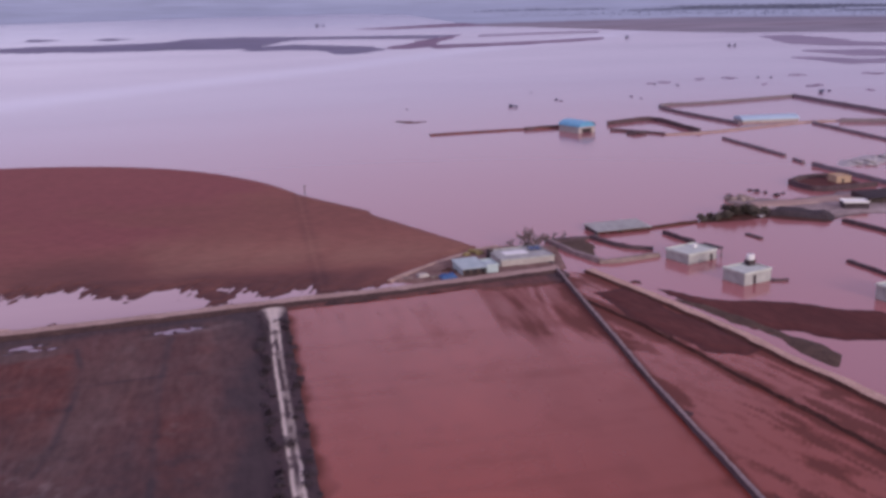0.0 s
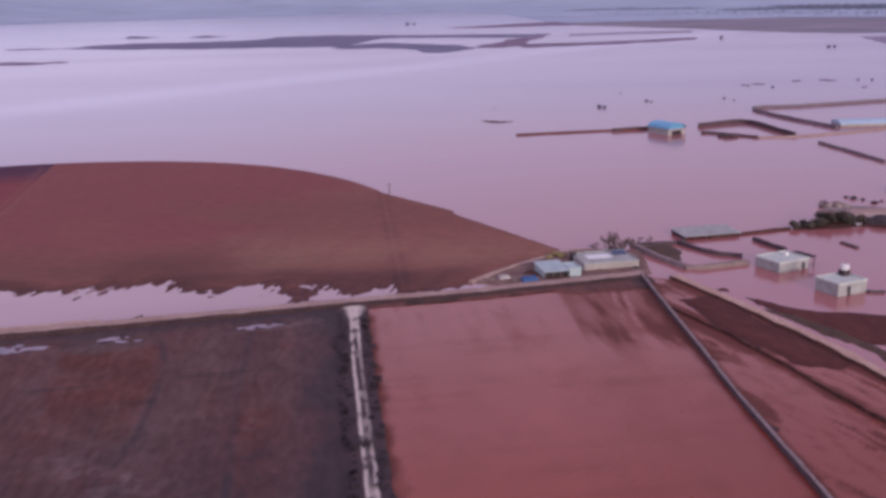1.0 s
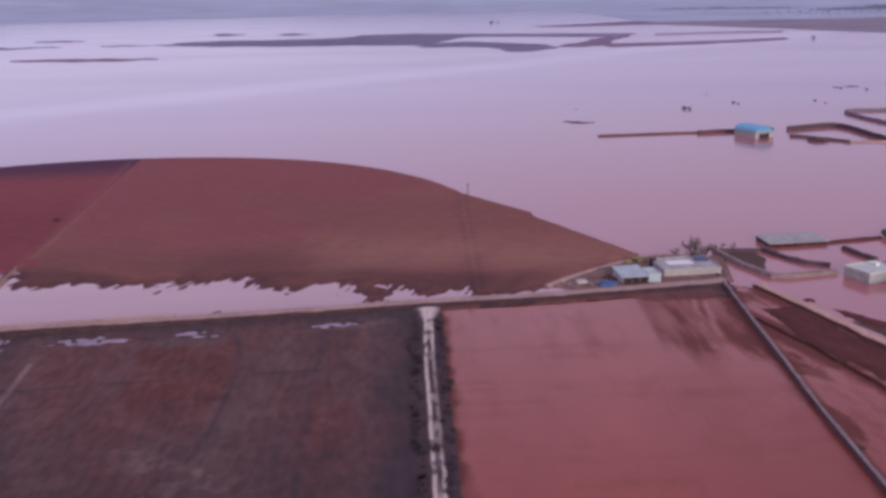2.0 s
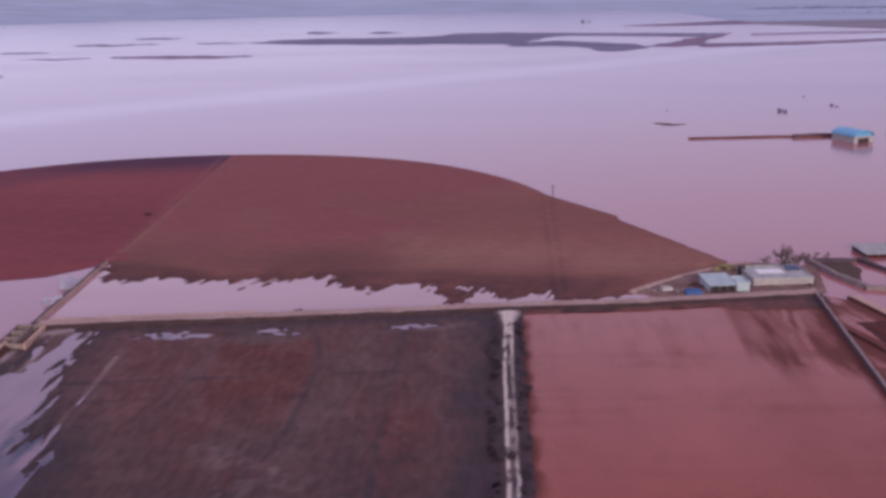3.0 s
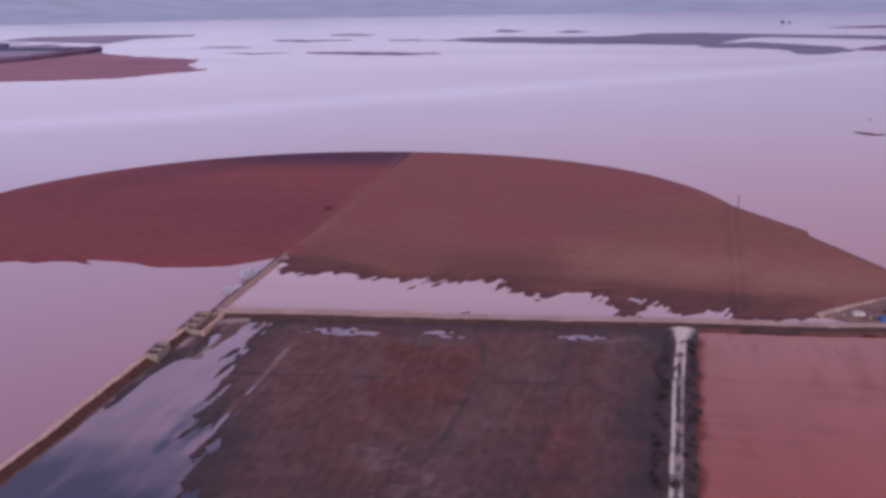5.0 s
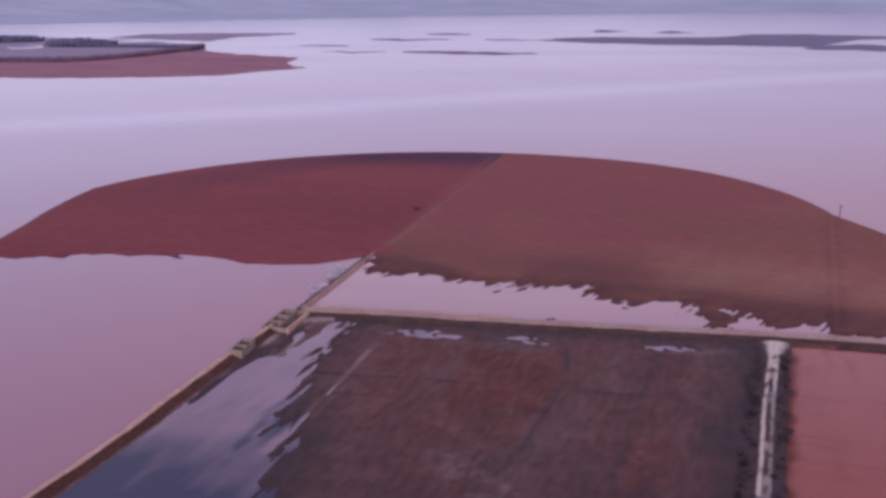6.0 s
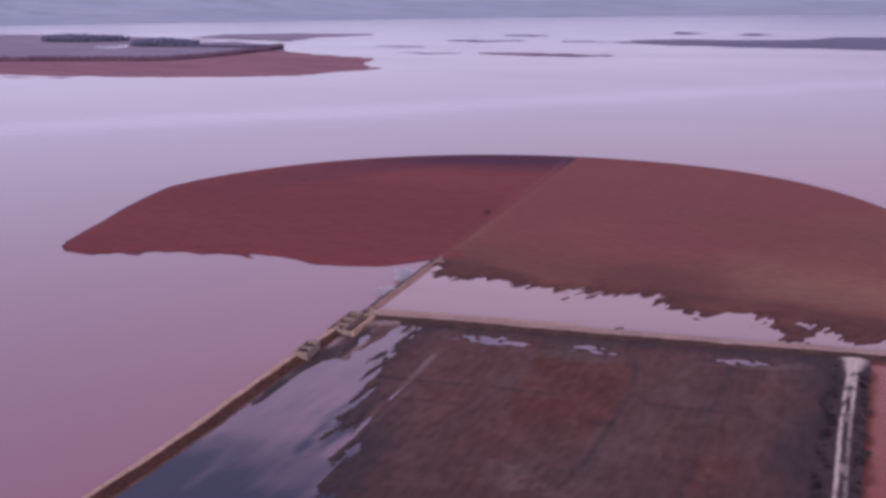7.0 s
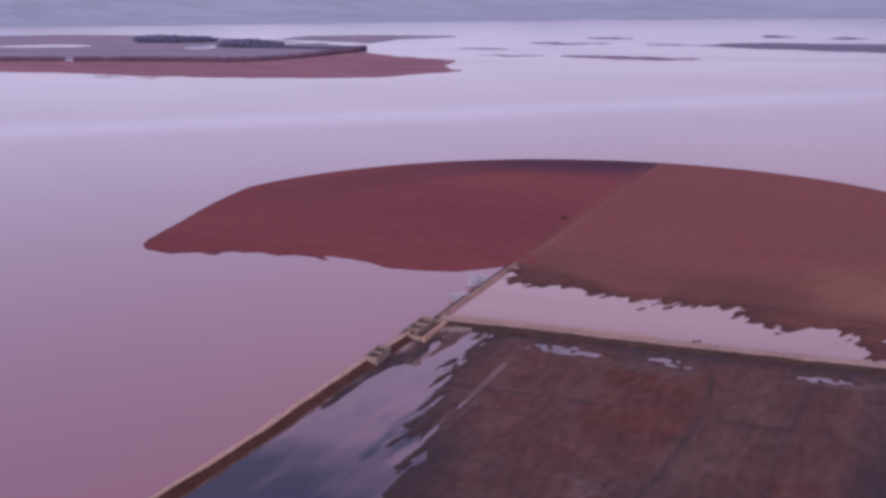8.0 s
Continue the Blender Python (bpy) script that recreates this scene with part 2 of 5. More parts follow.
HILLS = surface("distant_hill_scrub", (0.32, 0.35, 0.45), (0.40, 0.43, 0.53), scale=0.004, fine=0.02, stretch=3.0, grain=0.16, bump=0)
BED = surface("flood_bed", (0.12, 0.05, 0.04), (0.16, 0.07, 0.05), scale=0.01, fine=0.3)
# far field, scrub and sandbar tones also have haze painted in
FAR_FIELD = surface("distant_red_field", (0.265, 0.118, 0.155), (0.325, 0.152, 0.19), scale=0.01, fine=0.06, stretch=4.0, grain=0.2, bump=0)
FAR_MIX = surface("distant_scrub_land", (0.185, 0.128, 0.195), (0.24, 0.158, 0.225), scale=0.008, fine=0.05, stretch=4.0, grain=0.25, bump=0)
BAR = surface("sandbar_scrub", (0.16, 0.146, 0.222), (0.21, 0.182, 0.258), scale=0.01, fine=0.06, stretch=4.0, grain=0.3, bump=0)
STONE_PALE = surface("pale_mud_mortar", (0.19, 0.135, 0.13), (0.29, 0.21, 0.195), scale=0.5, fine=3.0, grain=0.35, bump=0.8)
# far farmland: lilac haze put into the colour
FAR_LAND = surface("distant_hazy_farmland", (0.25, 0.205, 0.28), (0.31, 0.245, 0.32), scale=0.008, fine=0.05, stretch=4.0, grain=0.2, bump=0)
PEACH = surface("dry_peach_dirt", (0.41, 0.25, 0.205), (0.54, 0.35, 0.29), scale=0.2, fine=1.6, grain=0.25, bump=0.5)
BANK_MUD = surface("streaked_bank_mud", (0.095, 0.053, 0.05), (0.145, 0.083, 0.077), scale=0.2, fine=1.4, along=103, stretch=1.6, mask=[("wet", (0.042, 0.025, 0.031)), ("pale", (0.30, 0.21, 0.21))], grain=0.3, sheen=0.3)
GRASS = surface("olive_grass", (0.07, 0.043, 0.036), (0.11, 0.068, 0.054), scale=0.4, fine=2.5, grain=0.4)
CONCRETE = surface("weathered_concrete", (0.29, 0.275, 0.272), (0.44, 0.42, 0.41), scale=0.6, fine=4.0, grain=0.18, bump=0.3)
PLASTER = surface("stained_plaster", (0.32, 0.27, 0.26), (0.45, 0.39, 0.37), scale=0.7, fine=3.0, grain=0.2)
ROOFING = surface("grey_roof_screed", (0.44, 0.455, 0.43), (0.58, 0.58, 0.54), scale=0.5, fine=3.0, grain=0.15)
WHITE = surface("dirty_white_paint", (0.66, 0.62, 0.62), (0.8, 0.77, 0.77), rough=0.5, scale=0.6, fine=4.0, grain=0.1)
VILLAGE_SOIL = surface("grey_village_mud", (0.20, 0.14, 0.14), (0.44, 0.34, 0.335), scale=0.14, fine=1.2, along=15, stretch=2.5, grain=0.3, bump=0.5, mask=[("wet", WET)])
YELLOW = surface("ochre_plaster", (0.39, 0.26, 0.18), (0.48, 0.33, 0.24), scale=0.6, fine=3.0, grain=0.15)
BLUE = surface("blue_sheet_metal", (0.10, 0.30, 0.48), (0.15, 0.38, 0.58), rough=0.45, scale=0.4, fine=3.0, grain=0.12, bump=0.1, spec=0.5)
BLUE_FADED = surface("faded_blue_sheet", (0.34, 0.43, 0.54), (0.40, 0.49, 0.60), rough=0.5, scale=0.3, fine=2.0, grain=0.15)
BLUE_PALE = surface("pale_blue_sheet_metal", (0.34, 0.40, 0.42), (0.47, 0.52, 0.53), rough=0.5, scale=0.5, fine=3.0, grain=0.15, bump=0.1)
YARD_SOIL = surface("trampled_yard_soil", (0.12, 0.06, 0.055), (0.27, 0.165, 0.145), scale=0.25, fine=1.5, grain=0.35, bump=0.6)
TARP = surface("blue_tarpaulin", (0.035, 0.075, 0.20), (0.05, 0.11, 0.27), rough=0.5, scale=0.8, fine=3.0, grain=0.2)
# dark timber and sheeting; also panels that stand in for shade in openings
DARK = surface("dark_timber_and_shade_cloth", (0.045, 0.034, 0.04), (0.075, 0.056, 0.064), scale=0.6, fine=3.0, grain=0.3)
METAL = surface("rusty_metal", (0.10, 0.07, 0.065), (0.18, 0.12, 0.10), rough=0.6, scale=1.0, fine=5.0, grain=0.3, metal=0.3)
GLASS = surface("dark_window_glass", (0.02, 0.022, 0.03), (0.03, 0.032, 0.04), rough=0.1, scale=0.5, grain=0.1, bump=0, spec=0.5)
PANEL = surface("solar_panel_glass", (0.025, 0.04, 0.10), (0.035, 0.055, 0.13), rough=0.15, scale=1.0, grain=0.1, bump=0, spec=0.5)
BARK = surface("dry_bark", (0.085, 0.06, 0.055), (0.14, 0.10, 0.09), scale=1.0, fine=6.0, grain=0.4)
BARK_PALE = surface("pale_bleached_bark", (0.30, 0.28, 0.32), (0.40, 0.38, 0.42), scale=1.0, fine=6.0, grain=0.3)
# the three far leaf colours are lightened and tinted with painted haze
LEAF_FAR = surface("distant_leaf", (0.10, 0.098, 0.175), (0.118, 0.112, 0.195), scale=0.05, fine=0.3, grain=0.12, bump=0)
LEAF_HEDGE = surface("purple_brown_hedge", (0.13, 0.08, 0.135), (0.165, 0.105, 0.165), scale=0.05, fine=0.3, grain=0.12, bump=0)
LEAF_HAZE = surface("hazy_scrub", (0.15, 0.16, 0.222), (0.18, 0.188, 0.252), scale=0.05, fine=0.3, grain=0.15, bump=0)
LEAF = surface("dark_shrub_leaf", (0.05, 0.036, 0.046), (0.08, 0.058, 0.07), scale=1.0, fine=4.0, grain=0.4)
TWIG_PALE = surface("bleached_twigs", (0.48, 0.44, 0.54), (0.58, 0.53, 0.63), scale=1.0, fine=4.0, grain=0.3)
LEAF_GREEN = surface("olive_green_leaf", (0.078, 0.064, 0.058), (0.115, 0.094, 0.08), scale=0.7, fine=4.0, grain=0.4)
PALE_RUBBLE = surface("pale_rubble", (0.28, 0.24, 0.25), (0.5, 0.45, 0.46), scale=0.6, fine=2.0, grain=0.4)
STRAW = surface("straw", (0.22, 0.17, 0.075), (0.29, 0.22, 0.10), scale=0.8, fine=4.0)
RUBBLE = surface("mixed_rubble", (0.16, 0.11, 0.10), (0.34, 0.26, 0.24), scale=0.8, fine=2.5, grain=0.5, bump=1.0)


# ---- tools ----
def lattice(ix, iy, seed):
    h = (ix * 374761393 + iy * 668265263 + seed * 1274126177) & 0x7FFFFFFF
    h = ((h ^ (h >> 13)) * 1103515245) & 0x7FFFFFFF
    return ((h ^ (h >> 16)) & 0xFFFF) / 65535.0


def grain2(x, y, seed=0):
    """Smooth value noise, -1 to 1, on arrays."""
    x, y = np.asarray(x, float), np.asarray(y, float)
    ix, iy = np.floor(x).astype(np.int64), np.floor(y).astype(np.int64)
    fx, fy = x - ix, y - iy
    fx, fy = fx * fx * (3 - 2 * fx), fy * fy * (3 - 2 * fy)
    a, b = lattice(ix, iy, seed), lattice(ix + 1, iy, seed)
    c, d = lattice(ix, iy + 1, seed), lattice(ix + 1, iy + 1, seed)
    return 2 * ((a + (b - a) * fx) * (1 - fy) + (c + (d - c) * fx) * fy) - 1


def fbm(x, y, octaves=4, seed=0):
    out, amp = 0.0, 0.5
    for k in range(octaves):
        out = out + amp * grain2(x * 2**k, y * 2**k, seed + 17 * k)
        amp *= 0.5
    return out


def turned(x, y, degrees):
    c, s = math.cos(radians(degrees)), math.sin(radians(degrees))
    return x * c + y * s, -x * s + y * c


def inside(x, y, poly):
    """Signed distance to a closed outline, positive within."""
    best, sign = np.full(np.shape(x), 1e18), np.ones(np.shape(x))
    for (ax, ay), (bx, by) in zip(poly, poly[1:] + poly[:1]):
        ex, ey, wx, wy = bx - ax, by - ay, x - ax, y - ay
        k = np.clip((wx * ex + wy * ey) / (ex * ex + ey * ey + 1e-9), 0, 1)
        best = np.minimum(best, (wx - ex * k) ** 2 + (wy - ey * k) ** 2)
        c1, c2, c3 = y >= ay, y < by, ex * wy > ey * wx
        sign = np.where((c1 & c2 & c3) | (~c1 & ~c2 & ~c3), -sign, sign)
    return -sign * np.sqrt(best)


def to_line(x, y, pts):
    """Distance to an open line, and the signed side (left positive)."""
    best, side = np.full(np.shape(x), 1e18), np.zeros(np.shape(x))
    for (ax, ay), (bx, by) in zip(pts, pts[1:]):
        ex, ey, wx, wy = bx - ax, by - ay, x - ax, y - ay
        k = np.clip((wx * ex + wy * ey) / (ex * ex + ey * ey), 0, 1)
        d = (wx - ex * k) ** 2 + (wy - ey * k) ** 2
        side = np.where(d < best, np.sign(ex * wy - ey * wx), side)
        best = np.minimum(best, d)
    return np.sqrt(best), side


def mesh_object(name, verts, faces, mat, parent=None, label="", smooth=False):
    me = bpy.data.meshes.new(name)
    me.from_pydata(verts, [], faces)
    for m in (mat if isinstance(mat, (list, tuple)) else [mat]):
        me.materials.append(m)
    if smooth:
        me.shade_smooth()
    ob = new(name, me)
    ob.parent = parent
    if label:
        ob["label"] = label
    return ob


def part(name, bm, mat, parent, label=""):
    me = bpy.data.meshes.new(name)
    bm.to_mesh(me)
    bm.free()
    me.materials.append(mat)
    ob = new(name, me)
    ob.parent = parent
    if label:
        ob["label"] = label
    return ob


def thing(name, m, label, category, group=""):
    ob = new(name)
    ob.matrix_world = m
    return tagged(ob, label, category, group)


def setting(ob, label, category=""):
    return tagged(ob, label, category or ob.name.split("_")[0], "", "structure")


def sheet(name, box, step, height, mat, low=-0.35, degrees=0.0):
    """A field of heights over a box (of axes turned by degrees). height(x, y) gives z and a dict of masks. Cells far under water are left out."""
    x0, x1, y0, y1 = box
    nx, ny = int((x1 - x0) / step) + 1, int((y1 - y0) / step) + 1
    u, v = np.meshgrid(np.linspace(x0, x1, nx), np.linspace(y0, y1, ny))
    x, y = turned(u, v, -degrees)
    z, masks = height(x, y)
    idx = np.arange(nx * ny).reshape(ny, nx)
    quads = np.stack([idx[:-1, :-1], idx[:-1, 1:], idx[1:, 1:], idx[1:, :-1]], -1).reshape(-1, 4)
    quads = quads[z.ravel()[quads].max(1) > low]
    used = np.unique(quads)
    back = np.zeros(nx * ny, int)
    back[used] = np.arange(len(used))
    verts = np.stack([x.ravel(), y.ravel(), np.maximum(z.ravel(), low - 0.3)], -1)[used]
    ob = mesh_object(name, verts.tolist(), back[quads].tolist(), mat, smooth=True)
    for key, val in masks.items():
        at = ob.data.attributes.new(key, 'FLOAT', 'POINT')
        at.data.foreach_set("value", np.clip(np.broadcast_to(val, x.shape), 0, 1).ravel()[used].astype(np.float32))
    return ob


def resample(pts, step):
    pts = [Vector((*p, 0)) for p in pts]
    out = []
    for i in range(len(pts) - 1):
        p0, p1, p2, p3 = pts[max(i - 1, 0)], pts[i], pts[i + 1], pts[min(i + 2, len(pts) - 1)]
        n = max(1, int((p2 - p1).length / step))
        for k in range(n):
            t = k / n
            out.append(0.5 * (2 * p1 + (p2 - p0) * t + (2 * p0 - 5 * p1 + 4 * p2 - p3) * t * t + (3 * p1 - p0 - 3 * p2 + p3) * t**3))
    return out + [pts[-1]]


def sweep(name, pts, profile, mats, picks=None, step=1.0, wobble=0.15, rough=0.06, seed=1):
    """A long bank or wall: a profile of (offset to the left, height) drawn along a line; picks: the material of each strip."""
    line = resample(pts, step)
    verts, faces, mi, n = [], [], [], len(profile)
    for i, p in enumerate(line):
        d = (line[min(i + 1, len(line) - 1)] - line[max(i - 1, 0)]).normalized()
        left = Vector((-d.y, d.x, 0))
        for k, (o, z) in enumerate(profile):
            w = wobble * float(fbm(i * step * 0.22, 3.1 * k, 3, seed))
            r = rough * float(fbm(i * step * 0.5, 7.7 * k + 40, 3, seed + 5)) * 2
            verts.append(p + left * (o + w) + Vector((0, 0, z + (r if z > 0 else 0))))
    for i in range(len(line) - 1):
        for k in range(n - 1):
            faces.append((i * n + k, i * n + k + 1, (i + 1) * n + k + 1, (i + 1) * n + k))
            mi.append(picks[k] if picks else 0)
    for e in (0, (len(line) - 1) * n):
        faces.append([e + k for k in range(n)])
        mi.append(picks[0] if picks else 0)
    ob = mesh_object(name, [tuple(v) for v in verts], faces, mats)
    ob.data.polygons.foreach_set("material_index", mi)
    bm = bmesh.new()
    bm.from_mesh(ob.data)
    bmesh.ops.recalc_face_normals(bm, faces=bm.faces)
    bm.to_mesh(ob.data)
    bm.free()
    return ob


def box(bm, x0, x1, y0, y1, z0, z1, bevel=0.0):
    made = bmesh.ops.create_cube(bm, size=1.0)["verts"]
    for v in made:
        v.co = Vector(((x0 + x1) / 2 + v.co.x * (x1 - x0), (y0 + y1) / 2 + v.co.y * (y1 - y0), (z0 + z1) / 2 + v.co.z * (z1 - z0)))
    if bevel:
        edges = list({e for v in made for e in v.link_edges})
        bmesh.ops.bevel(bm, geom=edges, offset=bevel, segments=1, affect='EDGES')
    return bm


def block(x0, x1, y0, y1, z0, z1, bevel=0.02):
    return box(bmesh.new(), x0, x1, y0, y1, z0, z1, bevel)


def tube(bm, a, b, ra, rb, sides=6):
    a, b = Vector(a), Vector(b)
    q = (b - a).to_track_quat('Z', 'Y')
    rings = []
    for p, r in ((a, ra), (b, rb)):
        rings.append([bm.verts.new(p + q @ Vector((r * math.cos(2 * math.pi * k / sides), r * math.sin(2 * math.pi * k / sides), 0))) for k in range(sides)])
    for k in range(sides):
        bm.faces.new((rings[0][k], rings[0][(k + 1) % sides], rings[1][(k + 1) % sides], rings[1][k]))
    bm.faces.new(rings[1])
    bm.faces.new(rings[0][::-1])


def lump(bm, c, r, rng, squash=0.7, sub=2):
    """One uneven stone or clod."""
    made = bmesh.ops.create_icosphere(bm, subdivisions=sub, radius=1.0)["verts"]
    s = rng.random() * 50
    for v in made:
        k = 1 + 0.35 * noise.noise(v.co * 1.7 + Vector((s, s, s)))
        v.co = Vector(c) + Vector((v.co.x * r * k, v.co.y * r * k, v.co.z * r * k * squash))


def leaves(bm, c, spread, n, size, rng):
    """A clump of small leaves about a point."""
    for _ in range(n):
        d = Vector((rng.gauss(0, 1), rng.gauss(0, 1), rng.gauss(0, 0.75)))
        p = Vector(c) + d * spread * 0.5
        a = Vector((rng.gauss(0, 1), rng.gauss(0, 1), rng.gauss(0, 0.6))).normalized()
        b = a.orthogonal().normalized()
        s = size * rng.uniform(0.6, 1.4)
        bm.faces.new([bm.verts.new(p + a * s), bm.verts.new(p + b * s * 0.5), bm.verts.new(p - a * s), bm.verts.new(p - b * s * 0.5)])


def grow(bm, p, d, length, r, depth, rng, tips):
    q = p + d * length
    tube(bm, p, q, r, r * 0.65, 5)
    if depth == 0:
        tips.append(q)
        return
    for _ in range(3 if depth > 1 else 2):
        t = (d + Vector((rng.gauss(0, 0.55), rng.gauss(0, 0.55), rng.gauss(0.1, 0.3)))).normalized()
        grow(bm, p + d * length * rng.uniform(0.6, 1.0), t, length * rng.uniform(0.55, 0.8), r * 0.55, depth - 1, rng, tips)


def tree(m, height, seed, label, leafy=True, girth=0.03, leaf=LEAF_GREEN, bark=BARK, name="tree", lean=0.1, group="", depth=3, size=0.16, bushy=0.2):
    rng = random.Random(seed)
    ob = thing(name, m, label, "tree", group)
    bm, tips = bmesh.new(), []
    for _ in range(2 if not leafy else 1):
        grow(bm, Vector((rng.uniform(-.2, .2), rng.uniform(-.2, .2), -0.4)), Vector((rng.gauss(0, lean), rng.gauss(0, lean), 1)).normalized(), height * 0.4, height * girth, depth, rng, tips)
    part("trunk", bm, bark, ob)
    if leafy:
        bm = bmesh.new()
        for q in tips:
            leaves(bm, q, height * bushy, 34, size, rng)
        part("crown", bm, leaf, ob)
    return ob


# ---- the large structure: flood, ground, distance ----
SHORE = ((-60, 1250), (-14.5, 1350), (-11.5, 1400), (-7, 1525), (-3, 1610), (-1, 1800), (2, 2480), (5.5, 2640), (11.6, 2580), (17, 2490), (23, 2450), (29, 2390), (36, 2310), (45, 2215), (54, 2200), (62, 2270), (110, 2400))


def ground_height(r, az):
    """The plain under the flood; beyond the far shore it rises to land and then to low hills. az in degrees, to the left of +y."""
    shore = np.interp(az, [a for a, _ in SHORE], [q for _, q in SHORE])
    shore = shore + 40 * fbm(az * 0.25 + 30, r * 0.0012, 4, 3)
    land = np.clip((r - shore) / 90, -1, 1) * 0.9
    hills = np.clip((r - 2780) / 740, 0, 1) ** 1.5 * (80 + 45 * fbm(az * 0.09 + 7, r * 0.0012, 4, 9))
    return land + hills


rings = np.concatenate([np.linspace(1, 1200, 14), np.linspace(1240, 3520, 92)])
turns = np.arange(0, 360, 0.5)
RR, AZ = np.meshgrid(rings, turns)
A2 = np.where(AZ > 180, AZ - 360, AZ)
GZ = ground_height(RR, np.where(np.abs(A2) < 110, A2, np.sign(A2) * 110))
GX, GY = -RR * np.sin(np.radians(AZ)), RR * np.cos(np.radians(AZ))
nr, na = len(rings), len(turns)
gi = np.arange(na * nr).reshape(na, nr)
gq = np.stack([gi[:, :-1], gi[:, 1:], np.roll(gi, -1, 0)[:, 1:], np.roll(gi, -1, 0)[:, :-1]], -1).reshape(-1, 4)
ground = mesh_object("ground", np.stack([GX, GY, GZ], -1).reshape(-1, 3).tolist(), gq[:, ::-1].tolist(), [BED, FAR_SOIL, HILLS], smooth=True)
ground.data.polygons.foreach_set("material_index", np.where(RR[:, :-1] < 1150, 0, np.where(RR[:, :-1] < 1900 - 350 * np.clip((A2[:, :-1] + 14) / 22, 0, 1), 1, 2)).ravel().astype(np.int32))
setting(ground, "drowned plain rising to hazy blue-grey far land and hills", "ground")

ang = np.radians(np.arange(0, 360, 3))
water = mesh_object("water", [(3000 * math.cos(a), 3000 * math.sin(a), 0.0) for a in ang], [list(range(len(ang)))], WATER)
setting(water, "wide sheet of still muddy flood water mirroring a lilac sky", "flood water")

# ---- fields ----
CX, CY, CR = -144.0, 245.0, 115.4
DIKE = [(-118, 161.3), (-82, 173.4), (-57, 181.9), (-31, 191.3), (-10, 198), (25, 211.8)]
SPLIT = [(-130.5, 203.8), (-172.5, 346)]


def arc(a0, a1, n):
    """Part of the field's rim, bulging a little to the north-east."""
    out = []
    for k in range(n + 1):
        a = a0 + (a1 - a0) * k / n
        r = CR + 2.2 * math.exp(-((a - 68) / 22) ** 2)
        out.append((CX + r * math.cos(radians(a)), CY + r * math.sin(radians(a))))
    return out


ROUND_RIGHT = [SPLIT[0], (-124, 190.5), (-121, 192), (-110, 195.8), (-105, 195), (-100.6, 196.4), (-94, 195.3), (-89.4, 197), (-87, 200.5), (-82, 199.5), (-78.7, 202), (-73, 199), (-67.7, 197.2), (-63.8, 196.6), (-59, 200.5), (-51.8, 201), (-46.3, 191.3), (-43, 191.7), (-43.2, 201.5), (-38.7, 197.4), (-35.4, 195.6), (-32.2, 200.4), (-27.5, 202), (-25, 197.6), (-20, 199), (-14, 201), (-9, 207), (-1, 220), (7.5, 231), (8, 234),
               (-19.5, 272), (-20.3, 276.5)] + arc(29, 104.4, 26)
ROUND_LEFT = [SPLIT[0], (-134, 198), (-138, 191), (-152, 182.5), (-165, 183), (-179, 178), (-188, 171.5), (-197, 164.5), (-206, 160.6), (-213, 159.6), (-218, 162), (-221.6, 166), (-227, 175), (-232.5, 184.5), (-240.5, 197), (-248.5, 211), (-254.5, 223), (-258.6, 232)] + arc(181, 104.4, 26)


def round_right(x, y):
    d = inside(x, y, ROUND_RIGHT)
    u, v = turned(x, y, 80)
    near = np.clip((216 + (x + 60) * 0.1 - y) / 8, 0, 1) * np.clip((-8 - x) / 10, 0, 1)
    torn = 0.3 + 0.9 * np.exp(-((x + 82) / 11) ** 2) + 0.5 * np.exp(-((x + 52) / 7) ** 2) + 0.3 * np.exp(-((x + 30) / 9) ** 2)
    tear = torn * (0.4 * fbm(u * 0.14, v * 0.5, 3, 11) + 0.8 * fbm(u * 0.22, v * 1.2, 2, 14) + 0.3 * fbm(x * 0.4, y * 0.4, 3, 28)) + 0.12 * fbm(x * 0.5, y * 0.5, 3, 12)
    z = np.clip(d * 0.14, -1, 0.5) * (1 - near) + near * np.clip(d * 0.075 + tear * np.clip((11 - d) / 7, 0, 1), -1, 0.5)
    seam, _ = to_line(x, y, SPLIT)
    z = np.where((seam < 8) & (d > 0) & (y > 212), np.clip((CR - np.hypot(x - CX, y - CY)) * 0.14, -1, 0.5), z)
    z = z + 0.05 * fbm(x * 0.5, y * 0.5, 3, 13)
    wet = np.clip(0.75 - z * 2.6, 0, 1) * 0.4 + 0.6 * near * np.clip((11 - d + fbm(x * 0.05, y * 0.07, 3, 15) * 14) / 8, 0, 1)
    wet = wet + 0.5 * np.exp(-(((x + 82) / 18) ** 2 + ((y - 215 + 6 * fbm(x * 0.06, y * 0.06, 2, 16)) / 10) ** 2))
    dl, _ = to_line(x, y, SPLIT)
    ridge, _ = to_line(x, y, [(-24.5, 197), (-43.5, 300)])
    wet = wet + 0.26 * np.exp(-((ridge - 1.0) / 0.9) ** 2) * np.clip(0.7 + fbm(x * 0.1, y * 0.1, 2, 29), 0, 1)
    pale = 0.55 * np.exp(-(dl / 2.2) ** 2) + 0.2 * np.exp(-(ridge / 0.5) ** 2)
    step, _ = turned(x + 84, y - 254, 24)
    light = np.clip((step + 3 * fbm(x * 0.08, y * 0.08, 2, 17)) / 4, 0, 1) * np.clip((y - 207 - (x + 60) * 0.12 + 7 * fbm(x * 0.05, y * 0.05, 2, 24)) / 12, 0, 1) * np.clip((252 - y) / 24, 0, 1)
    pale = pale + 0.65 * light * np.clip(0.85 + fbm(u * 0.02, v * 0.12, 3, 25), 0, 1)
